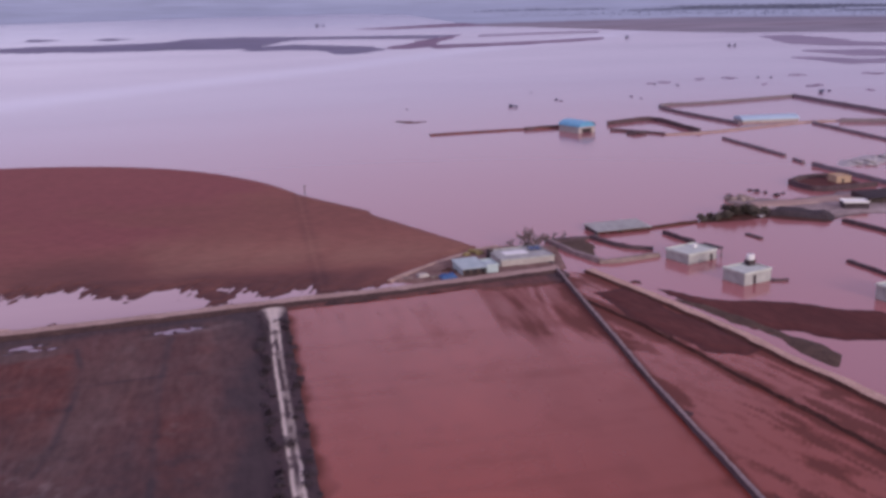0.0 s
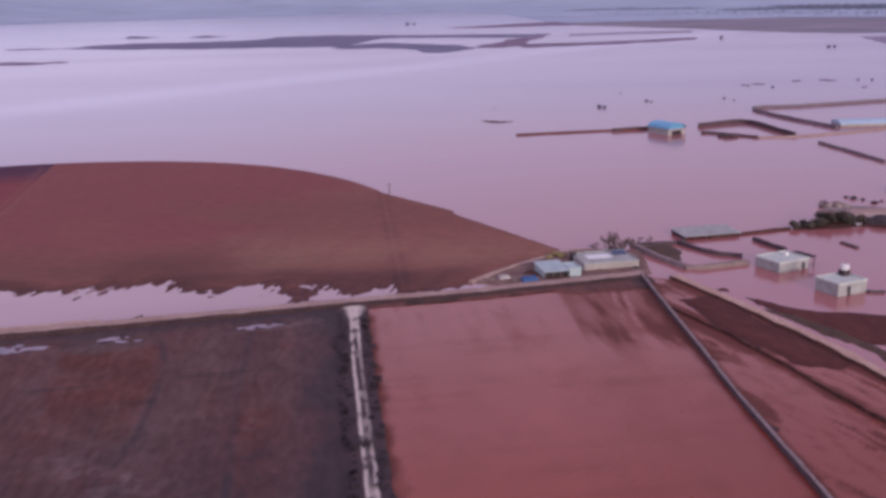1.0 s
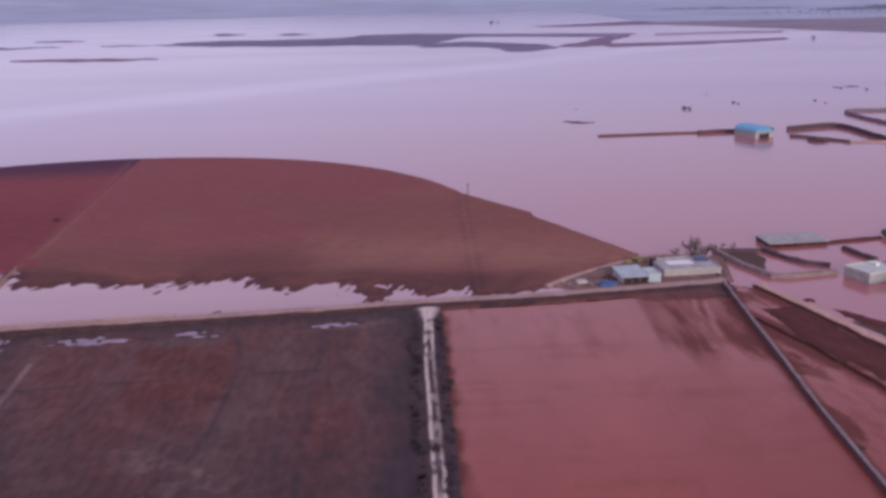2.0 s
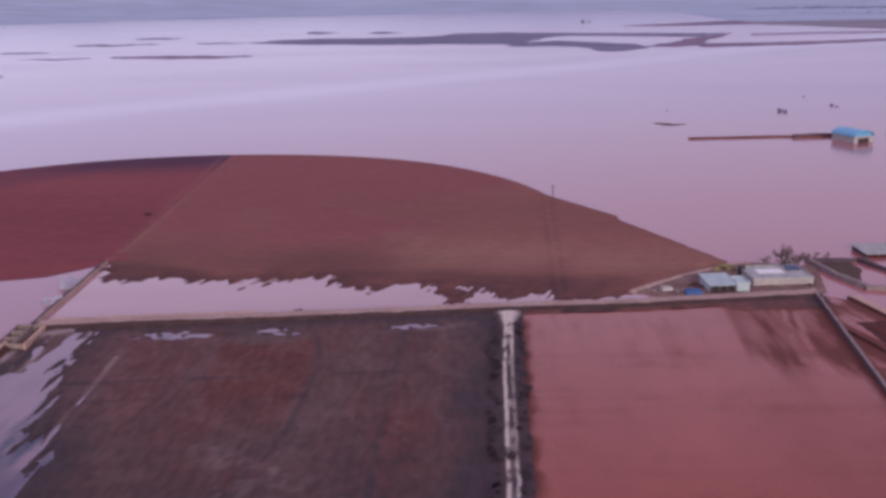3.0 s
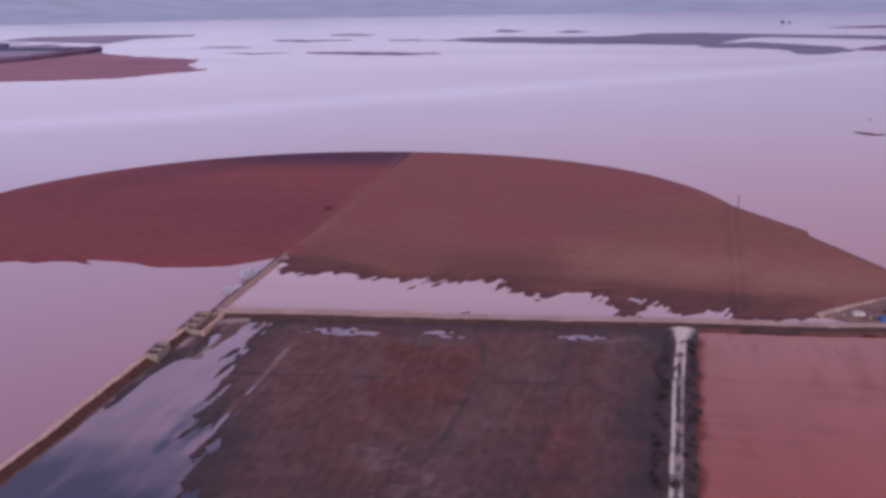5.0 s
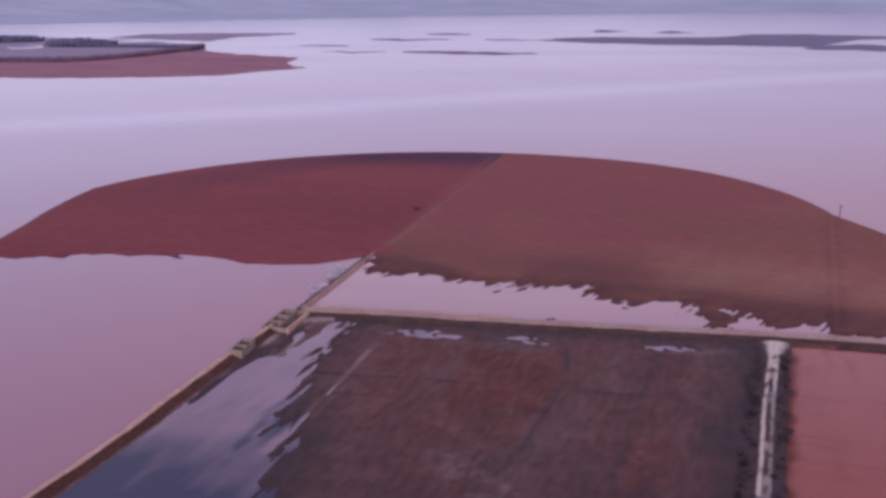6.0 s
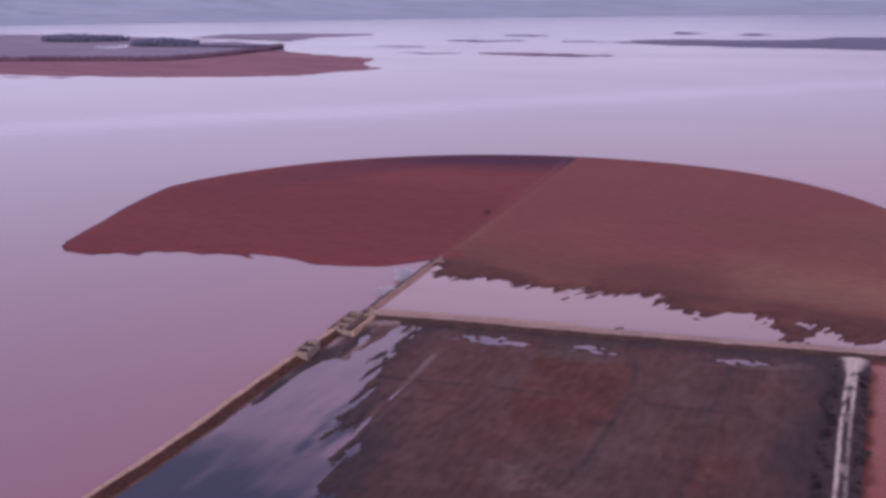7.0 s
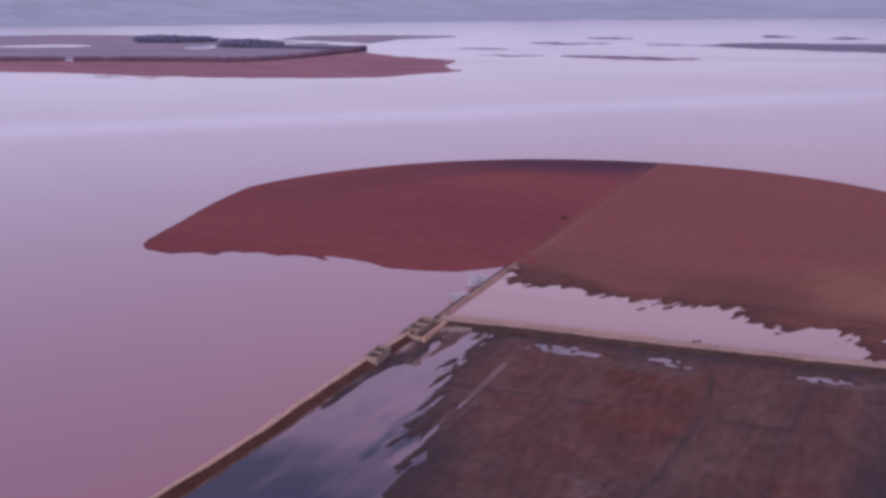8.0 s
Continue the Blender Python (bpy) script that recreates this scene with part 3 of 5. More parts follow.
    red = np.clip((-68 - x) / 55 + np.clip((y - 275) / 50, 0, 0.6) + 1.2 * fbm(x * 0.025, y * 0.04, 3, 18), 0, 0.75) * np.clip((y - 205) / 40, 0, 1)
    wet = wet + 0.2 * np.clip((236 - y + 26 * fbm(x * 0.03, y * 0.04, 3, 19)) / 30, 0, 1)
    return z, {"wet": wet, "pale": pale, "red": red}


def round_left(x, y):
    d = inside(x, y, ROUND_LEFT)
    tear = fbm(x * 0.10, y * 0.3, 4, 21) * 0.45
    near = np.clip((190 - y) / 10, 0, 1) * np.clip((x + 214) / 12, 0, 1)
    z = np.clip(d * 0.14, -1, 0.5) * (1 - near) + near * np.clip((d - 1.2) * 0.09 + tear, -1, 0.5)
    seam, side = to_line(x, y, SPLIT)
    z = np.where((seam < 9) & (y > 207), np.clip((CR - np.hypot(x - CX, y - CY)) * 0.14, -1, 0.46), z)
    wet = np.clip(0.6 - z * 2.6, 0, 1) * 0.7
    rim = np.hypot(x - CX, y - CY)
    wet = wet + 1.0 * np.clip((rim - 72 + 10 * fbm(x * 0.03, y * 0.03, 3, 23)) / 26, 0, 1) * np.clip((x + 252) / 40, 0, 1) * np.clip((y - 212) / 40, 0, 1)
    dl, _ = to_line(x, y, SPLIT)
    return z + 0.04 * fbm(x * 0.5, y * 0.5, 3, 22), {"wet": wet, "pale": 0.25 * np.exp(-(dl / 1.2) ** 2)}


setting(sheet("field_1", (-182, 12, 182, 364), 0.4, round_right, SOIL_BROWN), "brown ploughed half of a round field ringed by flood water", "field")
setting(sheet("field_2", (-264, -128, 156, 362), 0.6, round_left, SOIL_RED), "dark red ploughed half of a round field, drowned along its edge", "field")

LEFT_EDGE = [(-105, 161), (-102.5, 151), (-97.0, 139), (-92.5, 130), (-87.3, 121), (-83.4, 113), (-77.5, 101), (-64, 76), (-50, 50)]
STREAK = [(-94.2, 149), (-91.2, 138.7), (-89.4, 131.5), (-87.3, 122.8), (-84.8, 115.3), (-83.8, 110)]
WEDGE = [(-89.2, 109.6), (-91.9, 120.2), (-91.4, 124), (-94, 130), (-95, 137), (-91.6, 137), (-89.6, 130.7), (-87.4, 121), (-86.4, 115)]
RED_PANEL = [(-80, 160), (-76.5, 146), (-71, 130), (-63, 106), (-52, 106), (-54, 129), (-56.8, 144), (-59.8, 156), (-63, 165)]
PUDDLES = [(-91.2, 162.2, 2.2, 1.7), (-86.4, 161.8, 3.8, 1.2), (-94.6, 159.2, 2.6, 0.6), (-74.0, 167.8, 1.8, 1.2), (-71.6, 166.2, 2.4, 0.9), (-48.6, 175.6, 3.0, 1.5)]


def dark_field(x, y):
    dl, side = to_line(x, y, LEFT_EDGE)
    dl = dl * side
    dt, _ = to_line(x, y, DIKE)
    u, v = turned(x, y, ROW_WAY)
    tear = fbm(u * 0.06, v * 0.45, 4, 31) * 0.4 + fbm(u * 0.11, v * 1.35, 3, 42) * 0.85 + fbm(x * 0.10, y * 0.10, 3, 32) * 0.2 + fbm(x * 0.7, y * 0.7, 2, 95) * 0.2
    z = 0.28 + 0.05 * fbm(u * 0.2, v * 0.8, 3, 33) + np.minimum(0, (dl - 1.6 + 2.6 * np.clip((y - 116) / 6, 0, 1) * np.clip((150 - y) / 8, 0, 1)) * 0.15 + tear * np.clip((9 - dl) / 6, 0, 1) * np.clip((dl + 8) / 5, 0.25, 1))
    spit = np.minimum(inside(x, y, WEDGE), 1.2) - 1.5 + 2.4 * fbm(u * 0.1, v * 1.1, 4, 72) + 2.2 * fbm(u * 0.3, v * 1.3, 2, 79)
    z = np.maximum(z, np.clip(0.10 * spit, -1, 0.09))
    streak, _ = to_line(x, y, STREAK)
    open_rut = np.clip(0.75 + 1.8 * fbm(u * 0.12, v * 0.3, 3, 41), 0, 1)
    z = z - 0.6 * np.clip((141 - y) / 5, 0, 1) * np.exp(-((streak + 0.4 * fbm(x * 0.3, y * 0.3, 2, 73)) / 0.4) ** 4) * open_rut
    for px, py, a, b in PUDDLES:
        s, w = turned(x - px, y - py, 19)
        s, w = s * 0.75 + 2.0 * fbm(x * 0.25, y * 0.25, 2, 49), w * 1.25 + 1.5 * fbm(s * 0.3, w * 0.2, 3, 39)
        z = z - 1.0 * np.exp(-((s / a) ** 2 + (w / b) ** 2)) * (1.0 + 2.4 * fbm(x * 0.7, y * 1.0, 3, 34))
    stubs = np.clip(fbm(x * 0.75, y * 0.5, 3, 40) * 4.5 - 0.35, 0, 1) * np.clip(fbm(x * 0.08, y * 0.08, 3, 48) * 2.6 + 0.5, 0, 1)
    wet = np.clip(0.85 - z * 2.8, 0, 1) + 0.5 * np.clip((7 - dl + 4 * fbm(u * 0.08, v * 0.3, 3, 50)) / 6, 0, 1) + 0.18 * np.clip(fbm(x * 0.22, y * 0.3, 4, 53) * 2.2 - 0.1, 0, 1) * np.clip((142 - y) / 20, 0, 1) + 0.7 * np.clip((8.5 - dt + 2.5 * fbm(x * 0.15, y * 0.15, 2, 35)) / 3.5, 0, 1)
    rut, _ = to_line(x, y, [(-97, 135.6), (-76.6, 142.8), (-64, 146.6), (-46.7, 152.4), (-30.8, 156)])
    rut2, _ = to_line(x, y, [(-90, 130), (-70, 136.5), (-56, 140)])
    seam, seam_side = to_line(x, y, [(-49, 171), (-47.7, 164.8), (-45.5, 150.5), (-40.7, 130), (-37.7, 117), (-34, 98)])
    seam2, _ = to_line(x, y, [(-64, 166), (-59.8, 156), (-56.8, 144), (-54.1, 129), (-53.2, 118)])
    tx, _ = to_line(x, y, TRACK_LINE)
    east = seam * seam_side + 0.8 * fbm(x * 0.15, y * 0.15, 3, 94)
    gap = np.clip(0.6 + 2.2 * fbm(x * 0.08, y * 0.08, 3, 37), 0, 1)
    wet = wet + gap * (0.75 * np.exp(-(rut / 0.5) ** 2) + 0.45 * np.exp(-(rut2 / 0.45) ** 2) + 0.3 * np.exp(-(seam2 / 0.7) ** 2)) + np.clip(gap + 0.3, 0, 1) * (0.6 * np.exp(-((east - 0.2) / 0.6) ** 2) + 0.5 * np.exp(-((seam2 + 0.3 * fbm(x * 0.3, y * 0.3, 2, 93)) / 0.5) ** 2))
    wet = wet + 0.95 * np.clip((9.5 - tx + 5 * fbm(x * 0.12, y * 0.06, 3, 36)) / 5, 0, 1)
    wet = wet + 0.1 * np.clip(fbm(u * 0.28, v * 0.07, 4, 60) * 2.6 - 0.5, 0, 1) + 0.3 * np.clip(fbm(u * 0.012, v * 0.13, 3, 65) * 2.5, 0, 1)
    wet = wet + 0.36 * np.clip((134 - y + 14 * fbm(x * 0.07, y * 0.07, 3, 74)) / 30, 0, 1)
    mottle = fbm(x * 0.16, y * 0.2, 5, 91)
    wet = wet + np.clip(0.5 * mottle, 0, 0.15) * np.clip((168 - y) / 20, 0.3, 1) + 0.22 * np.clip(3.5 * fbm(x * 0.7, y * 0.9, 3, 92) - 0.6, 0, 1) * np.clip((150 - y) / 25, 0, 1)
    panel = np.clip((inside(x, y, RED_PANEL) + 2.5 * fbm(u * 0.1, v * 0.25, 3, 46)) / 2.5, 0, 1)
    red = 1.1 * panel * np.clip(1.0 + 0.7 * fbm(x * 0.1, y * 0.1, 3, 47), 0, 1) * np.clip((y - 105) / 42, 0.35, 1) + 0.45 * np.clip(east / 1.2, 0, 1) * np.clip((7.5 - east + 4 * fbm(u * 0.1, v * 0.2, 3, 75)) / 3, 0, 1) + np.clip(0.7 * fbm(u * 0.03, v * 0.12, 4, 76), 0, 0.3)
    spill, _ = to_line(x, y, [(-73.4, 145), (-72, 138), (-70.4, 132.7)])
    lip, _ = to_line(x, y, [(-53, 171), (-47.3, 173.6), (-39.2, 179), (-34.3, 184.8)])
    flecks = np.clip((127 - y + 8 * fbm(x * 0.05, y * 0.05, 3, 77)) / 10, 0, 1) * np.clip(1.1 - np.abs(x + 60) / 22, 0, 1) + np.clip((137 - y) / 10, 0, 1) * np.exp(-((x + 0.28 * (y - 120) + 35.5) / 4) ** 2)
    pale = 0.85 * stubs * flecks + 0.5 * np.exp(-((lip + 1.2 * fbm(x * 0.2, y * 0.2, 3, 71)) / 0.7) ** 2) + 1.1 * np.exp(-(streak / 0.45) ** 2) * np.clip(open_rut + 0.1, 0, 1) + 0.5 * np.exp(-((streak - 1.6) / 0.4) ** 2) * open_rut * np.clip((138 - y) / 5, 0, 1) + 0.4 * np.exp(-(spill / 0.7) ** 2) * np.clip(0.5 + 2 * fbm(x * 0.3, y * 0.3, 2, 78), 0, 1)
    pale = pale + np.clip(-0.5 * mottle, 0, 0.12) + 0.5 * np.exp(-((x + 103) / 9) ** 2) * np.clip((6 - dt) / 3, 0, 1) + 0.16 * np.clip(fbm(u * 0.15, v * 0.8, 4, 38) * 2.6 - 0.7, 0, 1)
    wet = wet * (1 - 0.8 * np.exp(-(streak / 0.7) ** 2))
    inside_d = inside(x, y, [(-124, 170), (-118, 156), (-33.5, 187.5), (-5, 50), (-80, 40), (-112, 100)])
    return np.where(inside_d > 0, z, -1), {"wet": wet, "pale": pale, "red": red}


TRACK_LINE = [(-33, 186.5), (-28, 160), (-24, 140.5), (-20.7, 125), (-18.2, 112.4), (-8, 58)]
setting(sheet("field_3", (-122, -4, 60, 188), 0.36, dark_field, SOIL_DARK, low=-0.25), "dark wet stubble field with puddles along its margins", "field")
POND = [(-116.5, 156), (-104, 166), (-34, 188), (-30, 172), (-78, 150), (-44, 50), (-91, 45), (-99.8, 82.5), (-102.8, 98), (-107.2, 119.8), (-110.8, 133), (-114.5, 146)]


def pond_water(x, y):
    """Lilac and silty at the head; dark blue of mirrored cloud painted over the sunken rows."""
    u, v = turned(x, y, ROW_WAY)
    dl, side = to_line(x, y, LEFT_EDGE)
    edge = np.clip((3 + dl * side + 6 * fbm(u * 0.06, v * 0.35, 4, 43)) / 5, 0, 1) * np.clip((140 - y) / 14, 0, 1)
    streak, _ = to_line(x, y, STREAK)
    wedge = np.clip((inside(x, y, WEDGE) + 2.0 + 5 * fbm(u * 0.08, v * 0.6, 4, 98)) / 3, 0, 1) * np.clip(0.75 + 1.4 * fbm(u * 0.2, v * 1.0, 3, 99), 0, 1)
    deep = np.clip(((x + 91) * 0.633 - (y - 104.5) * 0.775 + 16 * fbm(x * 0.05, y * 0.05, 4, 44)) / 20 + 0.4, 0, 1)
    return np.where(inside(x, y, POND) > 0, 0.012, -1), {"silt": np.clip(0.45 * edge + 0.95 * deep + 0.15 * np.clip((125 - y) / 18, 0, 1) + 0.4 * fbm(u * 0.08, v * 0.5, 4, 45) + 0.5 * fbm(x * 0.05, y * 0.05, 3, 96) + 0.75 * wedge - 0.9 * np.exp(-(streak / 0.9) ** 2), 0, 1)}


setting(sheet("water_2", (-122, -28, 44, 190), 0.6, pond_water, WATER_CLEAR, low=0.0), "standing water over a dark field mirroring blue cloud", "flood water")

strip = mesh_object("water_5", [(x, y, 0.008) for x, y in [(-119.5, 161), (-82, 174), (-57, 182.5), (-31, 192), (-10, 198.5), (-6, 207), (-30, 208), (-60, 206), (-100, 204), (-131, 204)]], [list(range(10))], PALE_WATER)
setting(strip, "pale shallow flood water between a field and a dirt road", "flood water")

# the red flooded plot between track and wall
WALL_LINE = [(24.6, 211), (27.1, 189), (29.8, 166), (31.9, 146.5), (34.2, 130), (37, 110), (44, 58)]
PLOT = [(-33, 189), (-12, 197), (25, 211), (30, 166), (37, 110), (44, 55), (-6, 55), (-18, 112), (-28, 160)]
RIDGE = [(27.2, 190.5), (35.4, 174.8), (42, 159.7), (48.3, 143.4), (53, 132.7), (57.5, 120.5), (76, 72)]
PATH = [(31.5, 210.5), (41, 191.8), (46.2, 180.6), (51.4, 169.2), (56.6, 155.2), (61.6, 143.6), (66, 132), (86, 80)]
LANE = [(25, 212), (36, 206), (66, 137), (92, 70), (44, 55), (37, 110), (30, 166)]


def plot_water(x, y):
    """Thin water over ploughed mud: the silt shows dark in streaks along the rows and beside bank and wall."""
    u, v = turned(x, y, -77)
    dw, _ = to_line(x, y, WALL_LINE)
    dt, _ = to_line(x, y, DIKE)
    tx, _ = to_line(x, y, TRACK_LINE)
    streak = fbm(u * 0.05, v * 0.5, 5, 51) + 0.5 * fbm(u * 0.16, v * 1.1, 3, 54)
    first, _ = to_line(x, y, [(6.6, 201), (7.6, 195.7), (9.0, 186.3), (10.3, 177), (11.6, 168)])
    left, _ = to_line(x, y, [(17.8, 199), (18.3, 184), (19.6, 172)])
    right, _ = to_line(x, y, [(19.9, 199), (20.4, 184), (21.8, 169)])
    fade = np.clip((y - 166 + 6 * streak) / 10, 0, 1)
    corner = fade * np.clip((x - 7 - (196 - y) * 0.14) / 1.5, 0, 1)
    strip = np.interp(y, (105, 130, 154, 168, 181, 197, 205), (0.8, 1.2, 2.0, 3.4, 4.0, 3.2, 2.5))
    silt = np.clip(corner * (0.62 + 0.4 * streak), 0, 0.8) + 0.25 * fade * np.exp(-((first + 0.4 * fbm(x * 0.3, y * 0.3, 2, 67)) / 0.8) ** 2)
    silt = silt - fade * 0.7 * (np.exp(-(left / 0.6) ** 2) + np.exp(-(right / 0.7) ** 2)) * np.clip(0.7 + 2.5 * streak, 0, 1)
    silt = np.clip(silt, 0, 1) + 0.8 * np.clip((strip - dw + 3.0 * fbm(x * 0.16, y * 0.16, 4, 55) + 1.4 * streak) / 2.6, 0, 1)
    silt = silt + 0.85 * np.clip((4.2 + 3.6 * np.clip((x - 5) / 6, 0, 1) - dt + 1.6 * fbm(x * 0.2, y * 0.2, 3, 56)) / 1.6, 0, 1) + 0.9 * np.clip((4.4 - tx + 1.5 * fbm(x * 0.3, y * 0.2, 3, 70)) / 1.6, 0, 1)
    silt = silt + 0.22 * np.clip(streak * 1.6, 0, 1) * np.clip((y - 150) / 30, 0, 1) + 0.16 * np.clip(fbm(x * 0.06, y * 0.02, 4, 57) * 2, 0, 1)
    # mask also raised to darken the plot towards its south-east
    silt = silt + 0.3 * np.clip((x - 4) / 24, 0, 1) * np.clip((172 - y) / 40, 0, 1) + 0.16 * np.clip(fbm(u * 0.3, v * 0.03, 4, 66) * 2, 0, 1)
    silt = silt + 0.12 * np.clip(2 * fbm(u * 0.25, v * 0.4, 4, 69), 0, 1)
    return np.where(inside(x, y, PLOT) > -0.3, 0.02, -1), {"silt": silt}


def lane_water(x, y):
    u, v = turned(x, y, -65)
    dw, _ = to_line(x, y, WALL_LINE)
    dr, _ = to_line(x, y, RIDGE)
    dp, _ = to_line(x, y, PATH)
    streak = fbm(u * 0.05, v * 0.55, 5, 58) + 0.4 * fbm(u * 0.2, v * 1.2, 3, 59)
    silt = np.clip(2.2 * streak + 2.2 * fbm(x * 0.12, y * 0.12, 4, 64) - 0.2, 0, 0.65) + 0.25 * np.clip(3 * fbm(u * 0.3, v * 0.9, 3, 68), 0, 1)
    silt = silt + 0.8 * np.clip((2.0 - dw) / 1.2, 0, 1) + 0.8 * np.clip((2.4 - dr + 2 * fbm(x * 0.2, y * 0.2, 3, 87)) / 1.5, 0, 1) + 0.7 * np.clip((3.4 - dp) / 1.5, 0, 1)
    # mask raised to darken the whole lane, more so southwards
    silt = silt + 0.1 + 0.25 * np.clip((165 - y) / 40, 0, 1)
    return np.where(inside(x, y, LANE) > -0.3, 0.015, -1), {"silt": silt}


setting(sheet("water_3", (-35, 46, 55, 213), 0.45, plot_water, WATER_RED, low=0.0), "plot drowned in thick brick-red flood water", "flood water")
setting(sheet("water_4", (24, 93, 54, 213), 0.5, lane_water, WATER_RED, low=0.0), "thin red flood water over muddy ground", "flood water")


def plot_mud(x, y):
    u, v = turned(x, y, -76)
    dw, sw = to_line(x, y, WALL_LINE)
    dt, _ = to_line(x, y, DIKE)
    tx, _ = to_line(x, y, TRACK_LINE)
    streak = fbm(u * 0.055, v * 0.9, 4, 51)
    z = -0.36 + 0.2 * streak + 0.85 * np.clip((5.4 + 3.8 * np.clip((x - 5) / 6, 0, 1) - dt + 1.5 * fbm(x * 0.25, y * 0.25, 3, 88)) / 2.4, 0, 1) + 0.42 * np.clip((2.4 - dw + 1.2 * fbm(x * 0.2, y * 0.2, 3, 52)) / 3, 0, 1)
    z = z + 0.35 * np.clip((2.7 - tx + 1.0 * fbm(x * 0.3, y * 0.3, 3, 53)) / 2, 0, 1)
    z = z + 0.3 * np.exp(-(((x + 7) / 4) ** 2 + ((y - 196) / 1.6) ** 2)) + 0.33 * np.exp(-(((x + 12.2) / 0.5) ** 2 + ((y - 178) / 3.0) ** 2))
    ok = (inside(x, y, [(-33, 189), (25, 211), (30, 166), (37, 110), (44, 55), (-6, 55), (-18, 112), (-28, 160)]) > 0)
    return np.where(ok, np.minimum(z, 0.35), -1), {"wet": np.clip((4 - dw) / 3, 0, 0.9) + np.clip((4 - dt) / 4, 0, 0.3) + 0.3 * np.clip(fbm(x * 0.3, y * 0.3, 3, 89) * 2, 0, 1) + 0.5 * np.clip((4 - tx) / 2, 0, 1)}


def lane_mud(x, y):
    u, v = turned(x, y, -64)
    z = -0.27 + 0.3 * fbm(u * 0.1, v * 0.5, 4, 61) + 0.36 * fbm(x * 0.17, y * 0.17, 4, 62)
    ok = inside(x, y, [(27, 198), (34, 204), (66, 137), (92, 70), (44, 55), (37, 110), (30, 166)]) > 0
    return np.where(ok, np.minimum(z, 0.3), -1), {"wet": np.clip(0.5 + fbm(x * 0.08, y * 0.08, 2, 63), 0, 0.7)}


setting(sheet("mudflat_1", (-35, 46, 56, 212), 0.6, plot_mud, MUD, low=-0.12), "streaks of wet dark mud showing through red water", "mud")
setting(sheet("mudflat_2", (24, 92, 56, 206), 0.6, lane_mud, MUD, low=-0.12), "churned wet red mud with thin water in its furrows", "mud")


def patch_field(poly, slope, torn, top, seed):
    def height(x, y):
        d = inside(x, y, poly)
        z = np.clip(d * slope + torn * fbm(x * 0.12, y * 0.12, 4, seed), -1, top) + 0.04 * fbm(x * 0.6, y * 0.6, 2, seed + 1)
        return z, {"wet": np.clip(0.6 - z * 2.0, 0, 1), "pale": 0.3 * np.clip(fbm(x * 0.06, y * 0.2, 3, seed + 2), 0, 1)}
    return height


BROWN_A = [(30.5, 194.5), (36.5, 198), (48.4, 173.5), (53.6, 160), (50, 158.5), (43.8, 160.5), (36.5, 173)]
BROWN_B = [(43, 197), (52, 190.5), (57, 188), (67, 186.5), (82, 179), (104, 166), (99, 150), (76, 163), (69, 164), (64, 169), (56, 172), (48, 184)]
setting(sheet("field_4", (26, 68, 136, 202), 0.5, patch_field(BROWN_A, 0.18, 0.4, 0.4, 71), SOIL_WET), "strip of dark red-brown soil beside a dirt path", "field")
setting(sheet("field_5", (38, 108, 144, 202), 0.5, patch_field(BROWN_B, 0.14, 0.42, 0.4, 74), SOIL_WET), "low dark red soil bank standing out of the flood", "field")
setting(sheet("verge", (44, 82, 128, 190), 0.5, patch_field([(44.5, 190.5), (51, 186), (57.5, 177), (62, 167), (65.5, 157), (63, 152), (58.5, 162.5), (51, 177.5)], 0.2, 0.42, 0.5, 77), GRASS), "olive grass on a muddy slope", "grass")

# ---- banks, paths, walls ----
setting(sweep("embankment_1", DIKE, [(-4.3, 0.1), (-2.9, 0.32), (-1.85, 0.7), (-1.55, 0.82), (1.15, 0.85), (1.4, 0.75), (2.5, -0.5)], [BANK_GREY, DIRT], [0, 0, 0, 1, 1, 0], seed=3, wobble=0.5), "dirt road on a low earth bank, pale and wet", "embankment")
setting(sweep("verge_2", [(-117.5, 163.9), (-100.6, 169.6), (-80, 176.6)], [(1.2, -0.4), (0.7, 0.62), (-0.6, 0.72), (-1.0, -0.2)], [PEACH], seed=4, wobble=0.4), "pale dry lip of earth along a dirt road", "verge")
L_DIKE = [(-117, 150.2), (-115.8, 145.5), (-112.9, 133), (-109.5, 119.8), (-105.6, 106), (-103.6, 98), (-100.2, 82.5), (-91.5, 44)]
setting(sweep("embankment_2", L_DIKE, [(3.0, -0.4), (2.0, 0.2), (1.3, 0.5), (0.5, 0.95), (0.3, 1.03), (-0.4, 1.05), (-0.6, -0.5)], [BANK, PEACH, BANK_MUD], [2, 0, 0, 1, 1, 1], seed=5, wobble=0.3), "earth dike with a pale lip above the flood", "embankment")
setting(sweep("wall_1", [(-119, 161), (-131.2, 204.6)], [(0.9, -0.5), (0.75, 0.6), (-0.05, 0.65), (-0.08, 0.75), (-0.32, 0.75), (-0.4, -0.5)], [STONE_DARK, DIRT], [0, 0, 0, 1, 1], seed=6), "low dark spur wall with a pale coping out into the flood", "wall")
setting(sweep("wall_2", WALL_LINE, [(0.42, -0.5), (0.34, 0.85), (-0.3, 0.9), (-0.4, -0.5)], [STONE_DARK, STONE], [0, 1, 0], seed=7, rough=0.1, wobble=0.12), "long low field wall of grey mud stone", "wall")
setting(sweep("bank_1", RIDGE, [(0.5, -0.4), (0.25, 0.42), (-0.1, 0.45), (-0.5, -0.4)], [BANK], seed=8, wobble=0.5, rough=0.25), "low broken ridge of dark earth", "bank")
